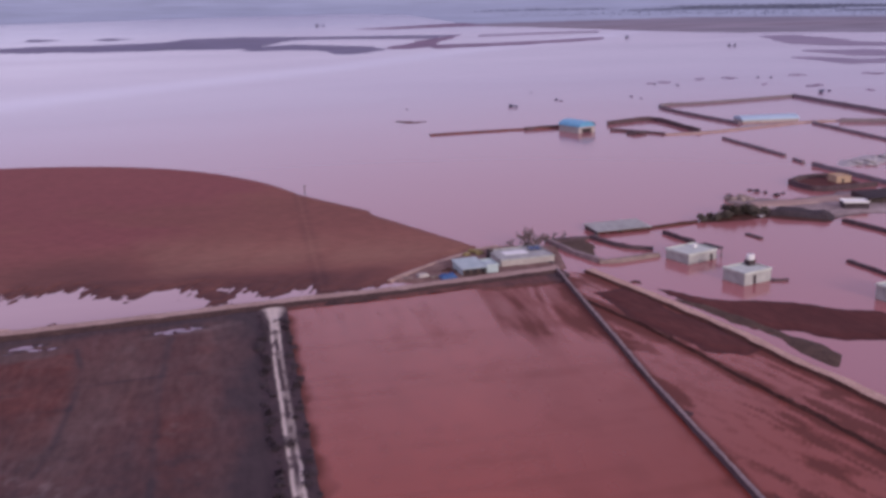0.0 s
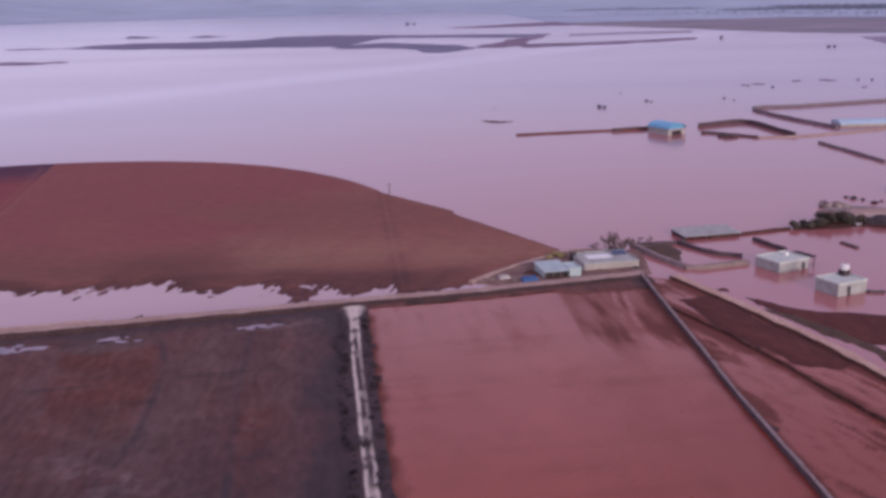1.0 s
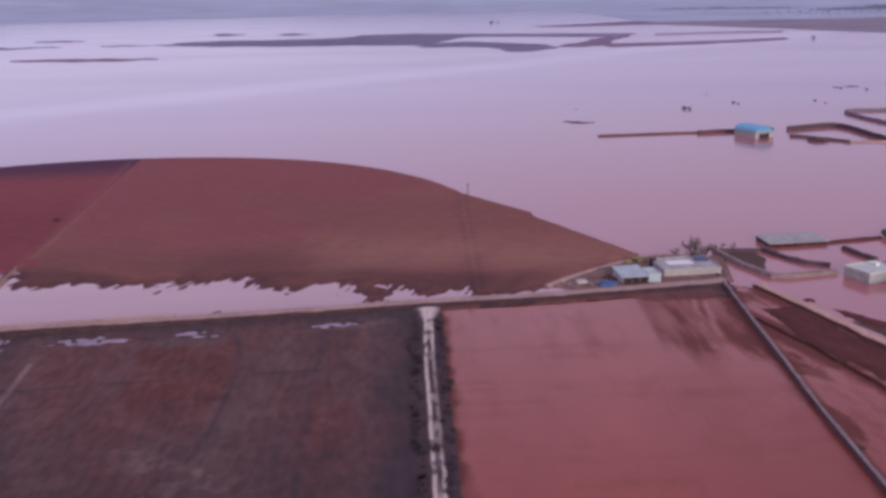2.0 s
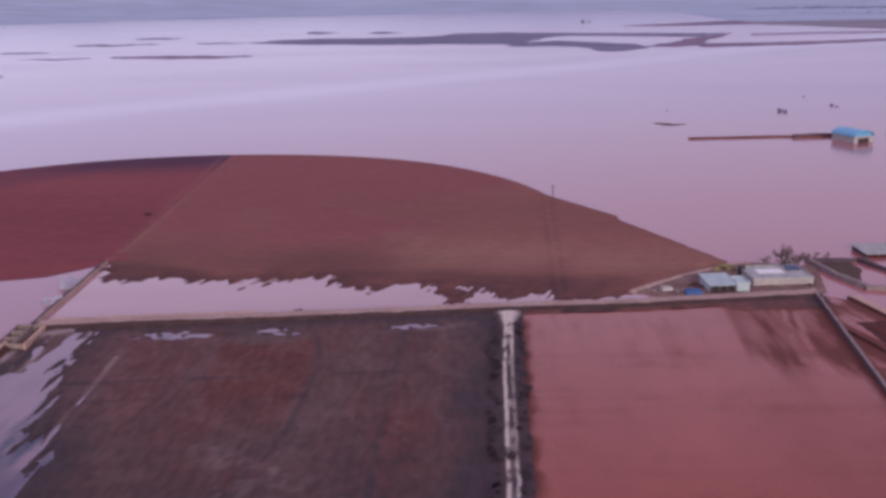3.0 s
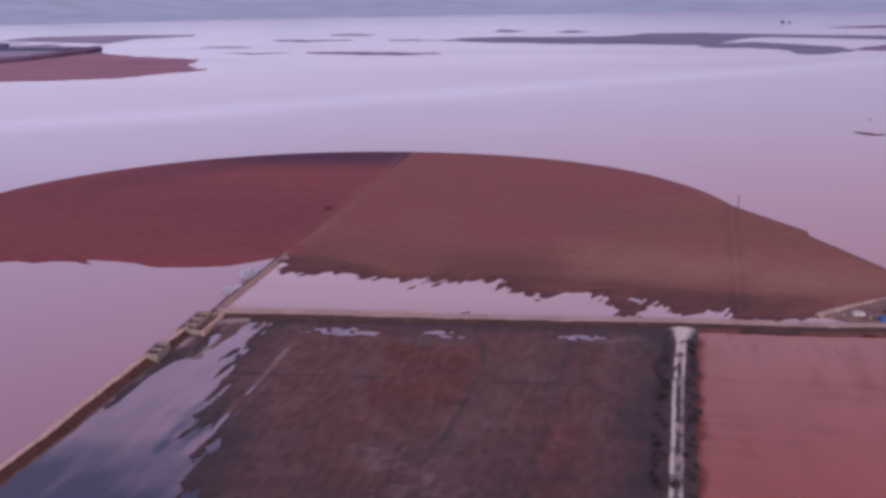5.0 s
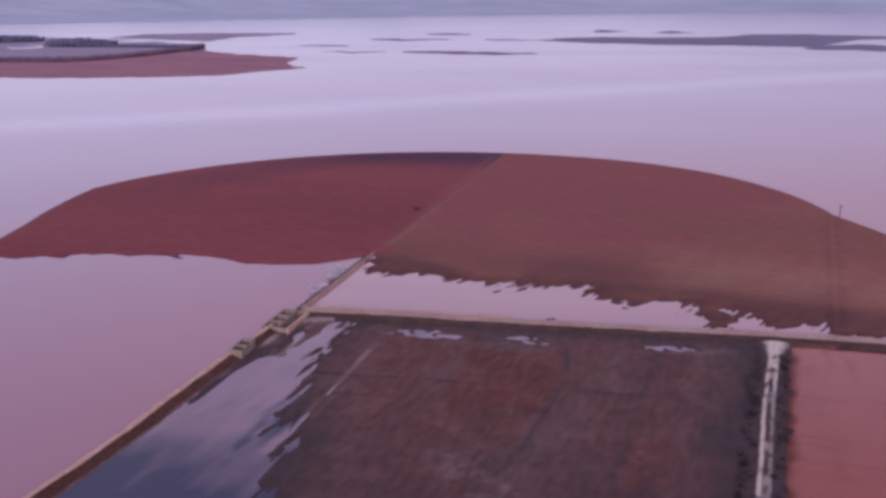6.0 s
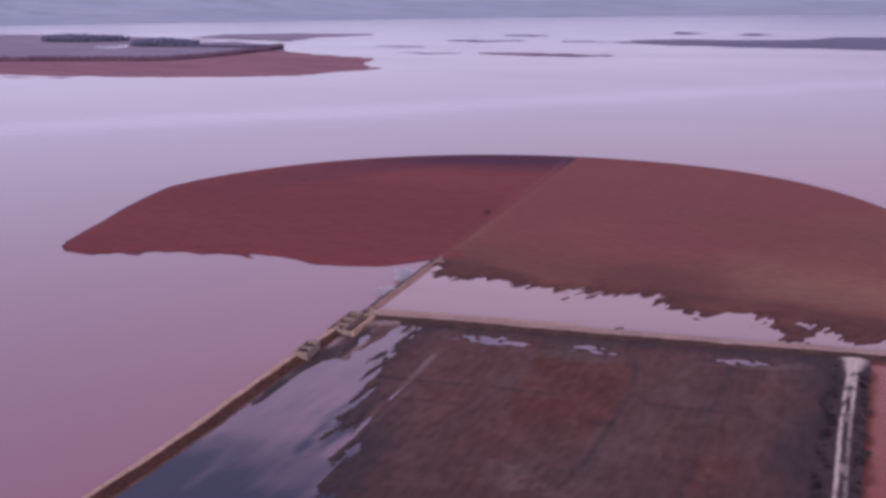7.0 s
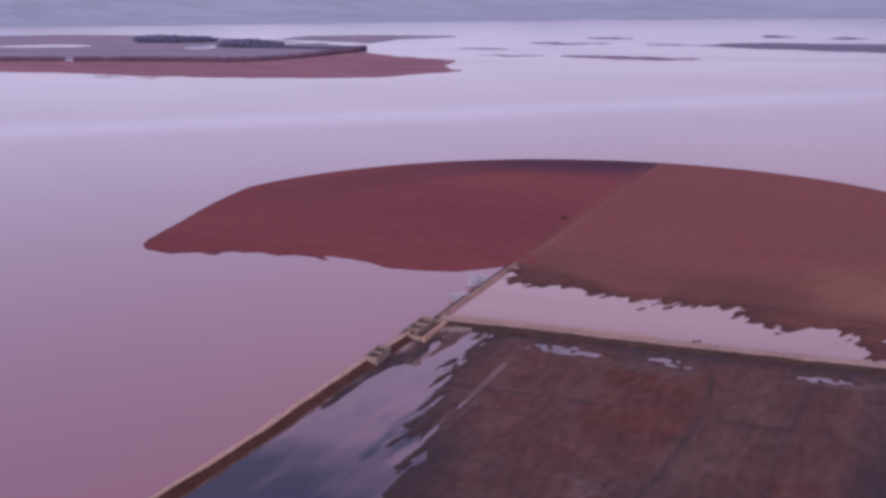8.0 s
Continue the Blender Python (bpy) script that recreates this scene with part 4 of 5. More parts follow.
setting(sweep("path", PATH, [(1.8, -0.5), (1.05, 0.6), (-0.9, 0.6), (-1.8, -0.5)], [BANK, PEACH], [1, 1, 0], seed=9, wobble=0.6), "pale raised dirt path with a dark flank", "path")
setting(sweep("path_2", [(-11.5, 205), (-3, 217.5), (8, 229.8), (13, 233)], [(0.8, -0.4), (0.5, 0.5), (-0.5, 0.5), (-0.9, -0.4)], [DIRT], seed=10, wobble=0.5), "pale footpath on a low bank round the yard", "path")


def track_height(x, y):
    d, side = to_line(x, y, TRACK_LINE)
    o = d * side + 0.22 * fbm(x * 0.25, y * 0.25, 3, 81)
    along = (186.5 - y)
    ruts = np.exp(-((o - 0.60) / 0.27) ** 4) * np.clip(0.85 + 1.0 * fbm(x * 0.1, y * 0.1, 2, 86), 0.4, 1) + np.exp(-((o + 0.60) / 0.30) ** 4)
    head = np.clip((17 - along + 4 * fbm(x * 0.3, y * 0.3, 2, 84)) / 5, 0, 1) * np.exp(-((o + 0.1) / (0.8 + 1.3 * np.clip((7 - along) / 7, 0, 1))) ** 4)
    torn = np.clip(1.05 + 2.0 * fbm(x * 0.6, y * 0.45, 3, 82), 0, 1)
    mid = np.clip(fbm(x * 0.3, y * 0.16, 2, 83) * 2.6 + 0.1, 0, 1) * np.exp(-(o / 0.7) ** 4) * 0.8
    pale = np.clip(np.maximum(np.maximum(ruts, mid), head), 0, 1) * torn
    z = 0.42 - 0.1 * ruts - 0.18 * np.clip((d - 2) / 1.5, 0, 1) + 0.05 * fbm(x, y, 2, 85)
    return np.where((o < 2.6) & (o > -3.4), z, -1), {"pale": pale}


setting(sheet("track", (-40, -4, 58, 188), 0.18, track_height, TRACK, low=0.0), "pale rutted farm track with a dark grassy middle", "track")


# ---- distance: bars, far fields, woods ----
def bar(name, x, y, length, width, degrees, mat, label, top=0.3, seed=1, step=None):
    """A long low islet with an uneven outline."""
    def height(px, py):
        u, v = turned(px - x, py - y, degrees)
        bend = v + width * 0.7 * fbm(u / length * 3 + 5, v * 0, 3, seed + 3)
        d = 1 - np.sqrt((u / (length / 2)) ** 2 + (bend / (width / 2)) ** 2) + 0.5 * fbm(u / length * 9, v / width * 1.2, 4, seed) + 0.08
        return np.clip(d * 0.6, -0.4, top), {}
    step = step or max(length, width) / 90
    u0, v0 = turned(x, y, degrees)
    nx = length * 0.65
    ob = sheet(name, (u0 - nx, u0 + nx, v0 - width * 1.3, v0 + width * 1.3), min(step, width / 7), height, mat, low=-0.12, degrees=degrees)
    return setting(ob, label, "sandbar")


def shoal(name, poly, mat, seed, top=0.35):
    """A low uneven bar of land far out in the flood."""
    def height(x, y):
        d = inside(x, y, poly) + 7 + 14 * fbm(x * 0.012, y * 0.012, 4, seed) + 8 * fbm(x * 0.05, y * 0.05, 2, seed + 3)
        return np.clip(d * 0.04, -0.4, top), {}
    xs, ys = [p[0] for p in poly], [p[1] for p in poly]
    setting(sheet(name, (min(xs) - 40, max(xs) + 40, min(ys) - 40, max(ys) + 40), 5.0, height, mat, low=-0.12), "low scrubby bar of land standing out of the flood", "sandbar")


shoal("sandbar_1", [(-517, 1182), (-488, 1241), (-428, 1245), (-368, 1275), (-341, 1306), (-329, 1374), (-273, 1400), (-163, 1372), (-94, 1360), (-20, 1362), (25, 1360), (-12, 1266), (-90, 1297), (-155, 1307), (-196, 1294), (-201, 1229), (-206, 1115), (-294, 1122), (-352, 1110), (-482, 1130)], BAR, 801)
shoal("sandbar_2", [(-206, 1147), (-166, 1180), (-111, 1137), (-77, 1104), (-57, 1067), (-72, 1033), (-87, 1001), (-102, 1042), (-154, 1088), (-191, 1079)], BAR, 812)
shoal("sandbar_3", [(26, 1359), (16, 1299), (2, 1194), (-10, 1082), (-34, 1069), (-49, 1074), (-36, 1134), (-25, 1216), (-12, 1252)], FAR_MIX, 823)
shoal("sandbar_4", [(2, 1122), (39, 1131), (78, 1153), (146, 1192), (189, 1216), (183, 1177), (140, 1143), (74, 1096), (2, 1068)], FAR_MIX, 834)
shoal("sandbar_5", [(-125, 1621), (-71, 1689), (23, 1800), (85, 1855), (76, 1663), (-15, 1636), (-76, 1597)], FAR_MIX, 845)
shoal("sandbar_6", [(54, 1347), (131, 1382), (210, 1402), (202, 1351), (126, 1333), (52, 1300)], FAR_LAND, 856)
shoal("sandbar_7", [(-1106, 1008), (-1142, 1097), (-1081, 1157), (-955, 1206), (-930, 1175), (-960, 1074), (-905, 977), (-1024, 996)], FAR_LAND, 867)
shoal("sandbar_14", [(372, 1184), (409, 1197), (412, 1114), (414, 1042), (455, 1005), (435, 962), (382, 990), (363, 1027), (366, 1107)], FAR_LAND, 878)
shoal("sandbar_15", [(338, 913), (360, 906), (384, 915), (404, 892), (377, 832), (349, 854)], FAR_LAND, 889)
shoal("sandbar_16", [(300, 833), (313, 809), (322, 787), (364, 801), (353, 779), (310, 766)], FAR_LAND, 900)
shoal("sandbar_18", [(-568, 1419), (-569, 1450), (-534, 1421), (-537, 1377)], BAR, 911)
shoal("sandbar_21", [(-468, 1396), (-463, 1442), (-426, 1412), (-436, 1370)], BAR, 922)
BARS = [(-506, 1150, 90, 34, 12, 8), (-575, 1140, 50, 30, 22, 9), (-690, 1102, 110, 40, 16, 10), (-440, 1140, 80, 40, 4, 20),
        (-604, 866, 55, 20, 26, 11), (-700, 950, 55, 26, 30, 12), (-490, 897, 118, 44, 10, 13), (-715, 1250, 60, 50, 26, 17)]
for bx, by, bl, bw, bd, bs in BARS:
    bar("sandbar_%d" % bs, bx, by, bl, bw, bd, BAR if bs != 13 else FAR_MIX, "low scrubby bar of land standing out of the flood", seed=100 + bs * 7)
def drowned(*args):
    """Far land with shallow pools standing in it."""
    land = patch_field(*args)

    def height(x, y):
        z, masks = land(x, y)
        for px, py, across, deep, way in ((-1210, 704, 62, 34, 30), (-1018, 794, 20, 50, 52), (-1008, 930, 34, 22, 30)):
            s, w = turned(x - px, y - py, way)
            z = z - np.clip(1.3 - np.sqrt((s / across) ** 2 + (w / deep) ** 2) + 0.4 * fbm(x * 0.03, y * 0.03, 3, 97), 0, 1)
        return z, masks
    return height


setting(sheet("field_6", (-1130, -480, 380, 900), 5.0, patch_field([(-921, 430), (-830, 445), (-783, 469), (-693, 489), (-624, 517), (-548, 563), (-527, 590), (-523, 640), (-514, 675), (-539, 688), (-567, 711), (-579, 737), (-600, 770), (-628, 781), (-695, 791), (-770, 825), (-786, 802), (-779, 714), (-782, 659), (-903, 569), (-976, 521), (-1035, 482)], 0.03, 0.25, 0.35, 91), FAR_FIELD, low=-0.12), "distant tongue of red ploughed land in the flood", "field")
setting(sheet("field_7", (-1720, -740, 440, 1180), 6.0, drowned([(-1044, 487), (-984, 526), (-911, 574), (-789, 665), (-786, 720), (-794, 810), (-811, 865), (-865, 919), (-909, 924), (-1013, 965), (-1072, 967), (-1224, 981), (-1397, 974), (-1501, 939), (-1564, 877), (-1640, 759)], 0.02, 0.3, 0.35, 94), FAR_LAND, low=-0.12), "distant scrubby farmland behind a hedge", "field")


def belt(name, pts, width, height, n, seed, label, leaf=LEAF_FAR, taper=0.0):
    """A far hedge or wood: trunks under uneven crowns of many clumps, too many to count."""
    rng = random.Random(seed)
    line = resample(pts, 6)
    seedling = bmesh.new()
    bmesh.ops.create_icosphere(seedling, subdivisions=1, radius=1.0)
    knob = [v.co.copy() for v in seedling.verts]
    skin = [[v.index for v in f.verts] for f in seedling.faces]
    seedling.free()
    verts, faces = [], []
    for _ in range(n):
        i = rng.randrange(len(line))
        p = line[i] + Vector((rng.gauss(0, width * 0.35), rng.gauss(0, width * 0.35), 0))
        h = height * rng.uniform(0.6, 1.1) * (1 - taper + taper * 1.2 * math.sin(math.pi * (i + 0.5) / len(line)) ** 0.6 + taper * 0.15 * math.sin(i * 0.7 + seed))
        k = len(verts)
        verts += [p + Vector((0.3 * math.cos(a), 0.3 * math.sin(a), z)) for z in (-0.3, h * 0.5) for a in (0, 2.1, 4.2)]
        faces += [(k, k + 1, k + 4, k + 3), (k + 1, k + 2, k + 5, k + 4), (k + 2, k, k + 3, k + 5)]
        for _ in range(4):
            c = p + Vector((rng.gauss(0, h * 0.25), rng.gauss(0, h * 0.25), h * rng.uniform(0.25, 0.85)))
            r, k = h * rng.uniform(0.14, 0.28), len(verts)
            verts += [c + q * r * rng.uniform(0.7, 1.3) for q in knob]
            faces += [[k + i for i in f] for f in skin]
    ob = mesh_object(name, [tuple(v) for v in verts], faces, leaf)
    return tagged(ob, label, "trees", "", "stuff")


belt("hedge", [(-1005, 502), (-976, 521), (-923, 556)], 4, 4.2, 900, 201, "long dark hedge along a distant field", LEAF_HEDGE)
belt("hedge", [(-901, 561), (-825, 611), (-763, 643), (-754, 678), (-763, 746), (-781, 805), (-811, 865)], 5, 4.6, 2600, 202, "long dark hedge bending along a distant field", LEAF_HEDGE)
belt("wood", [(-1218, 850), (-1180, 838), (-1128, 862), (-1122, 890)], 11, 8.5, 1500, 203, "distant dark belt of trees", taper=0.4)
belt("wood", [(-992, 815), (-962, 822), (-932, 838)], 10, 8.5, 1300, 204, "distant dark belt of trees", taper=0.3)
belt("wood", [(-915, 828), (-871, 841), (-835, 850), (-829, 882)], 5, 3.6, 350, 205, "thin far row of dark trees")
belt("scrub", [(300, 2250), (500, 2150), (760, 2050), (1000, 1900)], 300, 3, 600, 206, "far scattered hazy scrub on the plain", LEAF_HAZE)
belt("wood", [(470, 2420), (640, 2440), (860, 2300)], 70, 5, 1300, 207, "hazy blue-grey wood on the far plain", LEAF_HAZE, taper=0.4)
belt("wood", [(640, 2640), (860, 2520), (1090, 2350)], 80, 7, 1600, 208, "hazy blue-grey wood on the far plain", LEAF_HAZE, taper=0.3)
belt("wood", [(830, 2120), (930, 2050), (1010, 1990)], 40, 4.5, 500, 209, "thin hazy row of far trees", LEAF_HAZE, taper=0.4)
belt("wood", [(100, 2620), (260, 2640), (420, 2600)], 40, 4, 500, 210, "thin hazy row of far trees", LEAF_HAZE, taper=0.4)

# ---- the spit, the blue barn and the far enclosures ----
setting(sweep("jetty", [(-4.5, 424), (20, 432), (37, 436.5), (56, 440)], [(1.6, -0.4), (0.9, 0.6), (-0.9, 0.6), (-1.8, -0.4)], [MUD], seed=21), "low earth causeway out into the flood", "causeway")
bar("islet_1", -15, 469, 14, 5, -4, BANK, "thin strip of earth in the flood", top=0.5, seed=301)
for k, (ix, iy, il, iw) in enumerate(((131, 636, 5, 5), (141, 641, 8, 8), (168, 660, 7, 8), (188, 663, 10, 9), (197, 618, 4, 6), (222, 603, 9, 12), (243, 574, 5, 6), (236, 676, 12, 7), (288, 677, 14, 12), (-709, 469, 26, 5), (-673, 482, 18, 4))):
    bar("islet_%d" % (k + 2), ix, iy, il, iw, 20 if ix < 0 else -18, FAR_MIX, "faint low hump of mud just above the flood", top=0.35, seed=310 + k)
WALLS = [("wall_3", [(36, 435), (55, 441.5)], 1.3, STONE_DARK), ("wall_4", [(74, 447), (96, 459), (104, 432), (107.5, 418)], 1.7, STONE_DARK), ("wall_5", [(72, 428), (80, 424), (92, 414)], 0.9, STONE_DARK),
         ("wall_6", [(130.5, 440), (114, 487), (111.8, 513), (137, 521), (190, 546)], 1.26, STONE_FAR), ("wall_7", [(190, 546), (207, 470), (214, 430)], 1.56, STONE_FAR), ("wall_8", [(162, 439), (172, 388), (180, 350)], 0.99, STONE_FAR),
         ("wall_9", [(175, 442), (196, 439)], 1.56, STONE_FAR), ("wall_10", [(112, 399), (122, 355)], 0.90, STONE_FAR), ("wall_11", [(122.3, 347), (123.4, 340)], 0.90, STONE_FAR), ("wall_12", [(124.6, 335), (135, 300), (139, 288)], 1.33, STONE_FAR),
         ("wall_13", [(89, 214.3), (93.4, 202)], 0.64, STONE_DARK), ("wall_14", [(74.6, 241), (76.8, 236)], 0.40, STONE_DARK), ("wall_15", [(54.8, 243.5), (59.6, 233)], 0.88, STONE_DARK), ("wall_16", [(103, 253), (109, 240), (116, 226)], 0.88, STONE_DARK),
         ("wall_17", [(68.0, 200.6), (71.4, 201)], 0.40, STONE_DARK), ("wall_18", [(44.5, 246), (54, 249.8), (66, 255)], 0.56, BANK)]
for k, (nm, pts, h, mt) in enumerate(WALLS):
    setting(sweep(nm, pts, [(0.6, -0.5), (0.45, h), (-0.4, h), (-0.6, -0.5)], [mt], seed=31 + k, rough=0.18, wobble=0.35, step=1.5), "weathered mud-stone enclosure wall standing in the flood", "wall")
setting(sweep("causeway", [(92, 413), (110, 417), (140, 432), (164, 444), (196, 446)], [(2.0, -0.4), (1.2, 0.5), (-1.2, 0.5), (-2.4, -0.4)], [DIRT], seed=60), "pale dirt causeway just above the flood", "causeway")
setting(sweep("road", [(86, 273), (97, 275.5), (113, 280), (129, 287), (150, 296)], [(3.6, -0.4), (2.6, 0.6), (-2.6, 0.6), (-3.8, -0.4)], [DIRT], seed=61, wobble=0.8), "muddy village road just above the flood", "road")


def barn(m, w, d, h, rise, roof_mat, label):
    """A metal barn with a curved roof and an open end towards -y."""
    ob = thing("barn", m, label, "barn")
    for s in (-1, 1):
        part("wall", block(s * w / 2 - 0.12, s * w / 2 + 0.12, 0, d, -0.6, h), CONCRETE, ob)
    part("wall", block(-w / 2 + 0.13, w / 2 - 0.13, d - 0.24, d - 0.01, -0.6, h), CONCRETE, ob)
    bm = bmesh.new()
    box(bm, -w / 2 + 0.13, -w / 2 + w * 0.18, 0.0, 0.22, -0.6, h)
    box(bm, w / 2 - w * 0.22, w / 2 - 0.13, 0.0, 0.22, -0.6, h)
    box(bm, -w / 2 + w * 0.18, w / 2 - w * 0.22, 0.02, 0.2, h - 0.7, h)
    part("wall", bm, PLASTER, ob, "pale front wall round a wide opening")
    # no door leaf: a dark panel painted as the shade within the opening
    part("door", block(-w * 0.32, w * 0.28, 0.6, 0.7, -0.6, h - 0.7), DARK, ob, "dark panel for the shade in an open doorway")
    bm, n = bmesh.new(), 14
    rows = []
    for y in (-0.3, d + 0.3):
        for t in (0.0, 0.1):
            rows.append([bm.verts.new(((w / 2 + 0.35) * -math.cos(math.pi * k / n), y, h + 0.02 + t + rise * math.sin(math.pi * k / n))) for k in range(n + 1)])
    for k in range(n):
        bm.faces.new((rows[1][k], rows[1][k + 1], rows[3][k + 1], rows[3][k]))
        bm.faces.new((rows[0][k + 1], rows[0][k], rows[2][k], rows[2][k + 1]))
        bm.faces.new((rows[0][k], rows[0][k + 1], rows[1][k + 1], rows[1][k]))
        bm.faces.new((rows[3][k], rows[3][k + 1], rows[2][k + 1], rows[2][k]))
    roof = part("roof", bm, roof_mat, ob, "curved sheet-metal roof")
    for k in range(6):
        y = 0.2 + k * (d - 0.4) / 5
        bm = bmesh.new()
        for j in range(n):
            a, b = math.pi * j / n, math.pi * (j + 1) / n
            tube(bm, (-(w / 2 + 0.36) * math.cos(a), y, h + 0.14 + rise * math.sin(a)), (-(w / 2 + 0.36) * math.cos(b), y, h + 0.14 + rise * math.sin(b)), 0.05, 0.05, 4)
        part("roof_rib", bm, roof_mat, roof)
    bm = bmesh.new()
    ring = [bm.verts.new((-(w / 2 - 0.1) * math.cos(math.pi * k / n), 0.1, h + rise * math.sin(math.pi * k / n))) for k in range(n + 1)]
    ring2 = [bm.verts.new((v.co.x, 0.2, v.co.z)) for v in ring]
    bm.faces.new(ring)
    bm.faces.new(ring2[::-1])
    for k in range(n):
        bm.faces.new((ring[k], ring[k + 1], ring2[k + 1], ring2[k]))
    part("gable", bm, roof_mat, ob)
    return ob


barn(pose(61.5, 424, 0, 0, 0, 34), 8.8, 12.5, 2.5, 2.1, BLUE, "farm barn with a bright blue curved metal roof in the flood")
long_barn = thing("greenhouse", pose(145.6, 451.5, 0, 0, 0, 9), "long low shed with a pale blue sheet roof in the flood", "shed")
part("wall", block(-13.2, 13.2, -4.5, 4.5, -0.6, 1.0), PLASTER, long_barn)
bm = bmesh.new()
rows = [[bm.verts.new((x, 4.9 * -math.cos(math.pi * k / 10), 1.02 + 1.6 * math.sin(math.pi * k / 10))) for k in range(11)] for x in (-13.5, 13.5)]
for k in range(10):
    bm.faces.new((rows[0][k], rows[1][k], rows[1][k + 1], rows[0][k + 1]))
bm.faces.new(rows[0])
bm.faces.new(rows[1][::-1])
bm.faces.new((rows[0][0], rows[0][10], rows[1][10], rows[1][0]))
part("roof", bm, BLUE_FADED, long_barn, "pale blue curved sheet roof")


# ---- houses ----
def wall_run(length, h, t, openings, z0=-0.8):
    """A wall along x with openings (x, width, sill, head) cut right through."""
    bm, x = bmesh.new(), 0.0
    for ox, ow, sill, head in sorted(openings):
        box(bm, x, ox, 0, t, z0, h)
        if sill > z0:
            box(bm, ox, ox + ow, 0, t, z0, sill)
        box(bm, ox, ox + ow, 0, t, head, h)
        x = ox + ow
    box(bm, x, length, 0, t, z0, h)
    bmesh.ops.remove_doubles(bm, verts=bm.verts, dist=0.001)
    return bm


def house(m, w, d, h, label, wall_mat=CONCRETE, roof_mat=ROOFING, front=(), side=(), name="house", parapet=0.25):
    """A flat-roofed house: front along +x from the origin corner, side along +y."""
    ob = thing(name, m, label, "house")
    t = 0.25
    part("wall", wall_run(w, h, t, [o[:4] for o in front]), wall_mat, ob)
    b = part("wall", wall_run(d - 2 * t, h, t, [o[:4] for o in side]), wall_mat, ob)
    b.matrix_local = pose(t, t, 0, 0, 0, 90)
    part("wall", block(w - t, w, t, d - t, -0.8, h, 0), wall_mat, ob)
    part("wall", block(0, w, d - t, d, -0.8, h, 0), wall_mat, ob)
    roof = part("roof", block(-0.12, w + 0.12, -0.12, d + 0.12, h + 0.003, h + 0.2), roof_mat, ob, "flat grey roof slab")
    for x0, x1, y0, y1 in ((-0.1, w + 0.1, -0.1, 0.08), (-0.1, w + 0.1, d - 0.08, d + 0.1), (-0.1, 0.08, 0.09, d - 0.09), (w - 0.08, w + 0.1, 0.09, d - 0.09)):
        part("parapet", block(x0, x1, y0, y1, h + 0.2, h + 0.2 + parapet), roof_mat, roof)
    for runs, spin in ((front, None), (side, pose(t, t, 0, 0, 0, 90))):
        for ox, ow, sill, head, *kind in runs:
            if kind and kind[0] == "door":
                q = part("door", block(ox, ox + ow, 0.1, 0.16, sill, head), DARK, ob, "dark metal door")
            else:
                q = part("window", block(ox, ox + ow, 0.12, 0.15, sill, head, 0), GLASS, ob)
                bm = bmesh.new()
                for a0, a1, c0, c1 in ((ox, ox + ow, sill, sill + 0.07), (ox, ox + ow, head - 0.07, head), (ox, ox + 0.07, sill + 0.07, head - 0.07), (ox + ow - 0.07, ox + ow, sill + 0.07, head - 0.07), (ox + ow / 2 - 0.03, ox + ow / 2 + 0.03, sill + 0.07, head - 0.07)):
                    box(bm, a0, a1, 0.06, 0.115, c0, c1)
                f = part("window_frame", bm, WHITE, q)
            if spin is not None:
                q.matrix_local = spin
    return ob


def roof_tank(m, label):
    """A water tank on a steel stand."""
    ob = thing("water_tank", m, label, "water tank")
    for x in (-0.7, 0.7):
        for y in (-0.7, 0.7):
            bm = bmesh.new()
            tube(bm, (x, y, 0), (x, y, 1.1), 0.06, 0.06, 6)
            part("leg", bm, METAL, ob)
    # dark block added to paint the shaded side of the open stand
    part("cladding", block(-1.05, 0.65, -0.65, 0.65, 0.02, 1.08), DARK, ob, "dark block for the stand's shaded side")
    part("platform", block(-0.9, 0.9, -0.9, 0.9, 1.1, 1.2), METAL, ob)
    bm = bmesh.new()
    tube(bm, (0, 0, 1.2), (0, 0, 2.2), 0.85, 0.85, 20)
    tube(bm, (0, 0, 2.2), (0, 0, 2.4), 0.85, 0.3, 20)
    tank = part("tank", bm, WHITE, ob, "white plastic drum")
    bm = bmesh.new()
    tube(bm, (0, 0, 2.38), (0, 0, 2.48), 0.22, 0.2, 12)
    part("lid", bm, DARK, tank)
    return ob


HOUSE_B = pose(61.3, 197.4, 0, 0, 0, 30)
house(HOUSE_B, 7.6, 6.0, 2.35, "small grey concrete house with a flat roof, standing in flood water", front=[(2.4, 0.95, -0.8, 1.9, "door")])
roof_tank(HOUSE_B @ pose(6.3, 4.6, 2.55), "white water tank on a dark steel stand on the roof")
HOUSE_A = pose(54.0, 214.5, 0, 0, 0, 32)
house(HOUSE_A, 8.6, 7.0, 1.95, "low pale concrete house with a flat roof, half drowned", front=[(6.6, 0.9, -0.8, 1.5, "door")])
unit = thing("roof_cooler", HOUSE_A @ pose(6.0, 4.2, 2.15), "small white metal cooler box on a roof", "cooler")
part("case", block(-0.5, 0.5, -0.4, 0.4, 0.06, 0.8, 0.04), WHITE, unit)
for x in (-0.4, 0.3):
    part("foot", block(x, x + 0.1, -0.4, 0.4, 0, 0.06, 0), METAL, unit)
porch = thing("porch", HOUSE_A @ pose(8.75, 0.5, 0), "dark open porch with posts beside a house", "porch")
for x in (0.3, 2.0):
    for y in (0.0, 4.8):
        part("post", block(x, x + 0.18, y, y + 0.18, -0.8, 2.1), METAL, porch)
part("roof", block(-0.05, 2.5, -0.3, 5.3, 2.1, 2.24), DARK, porch, "dark sheet roof")
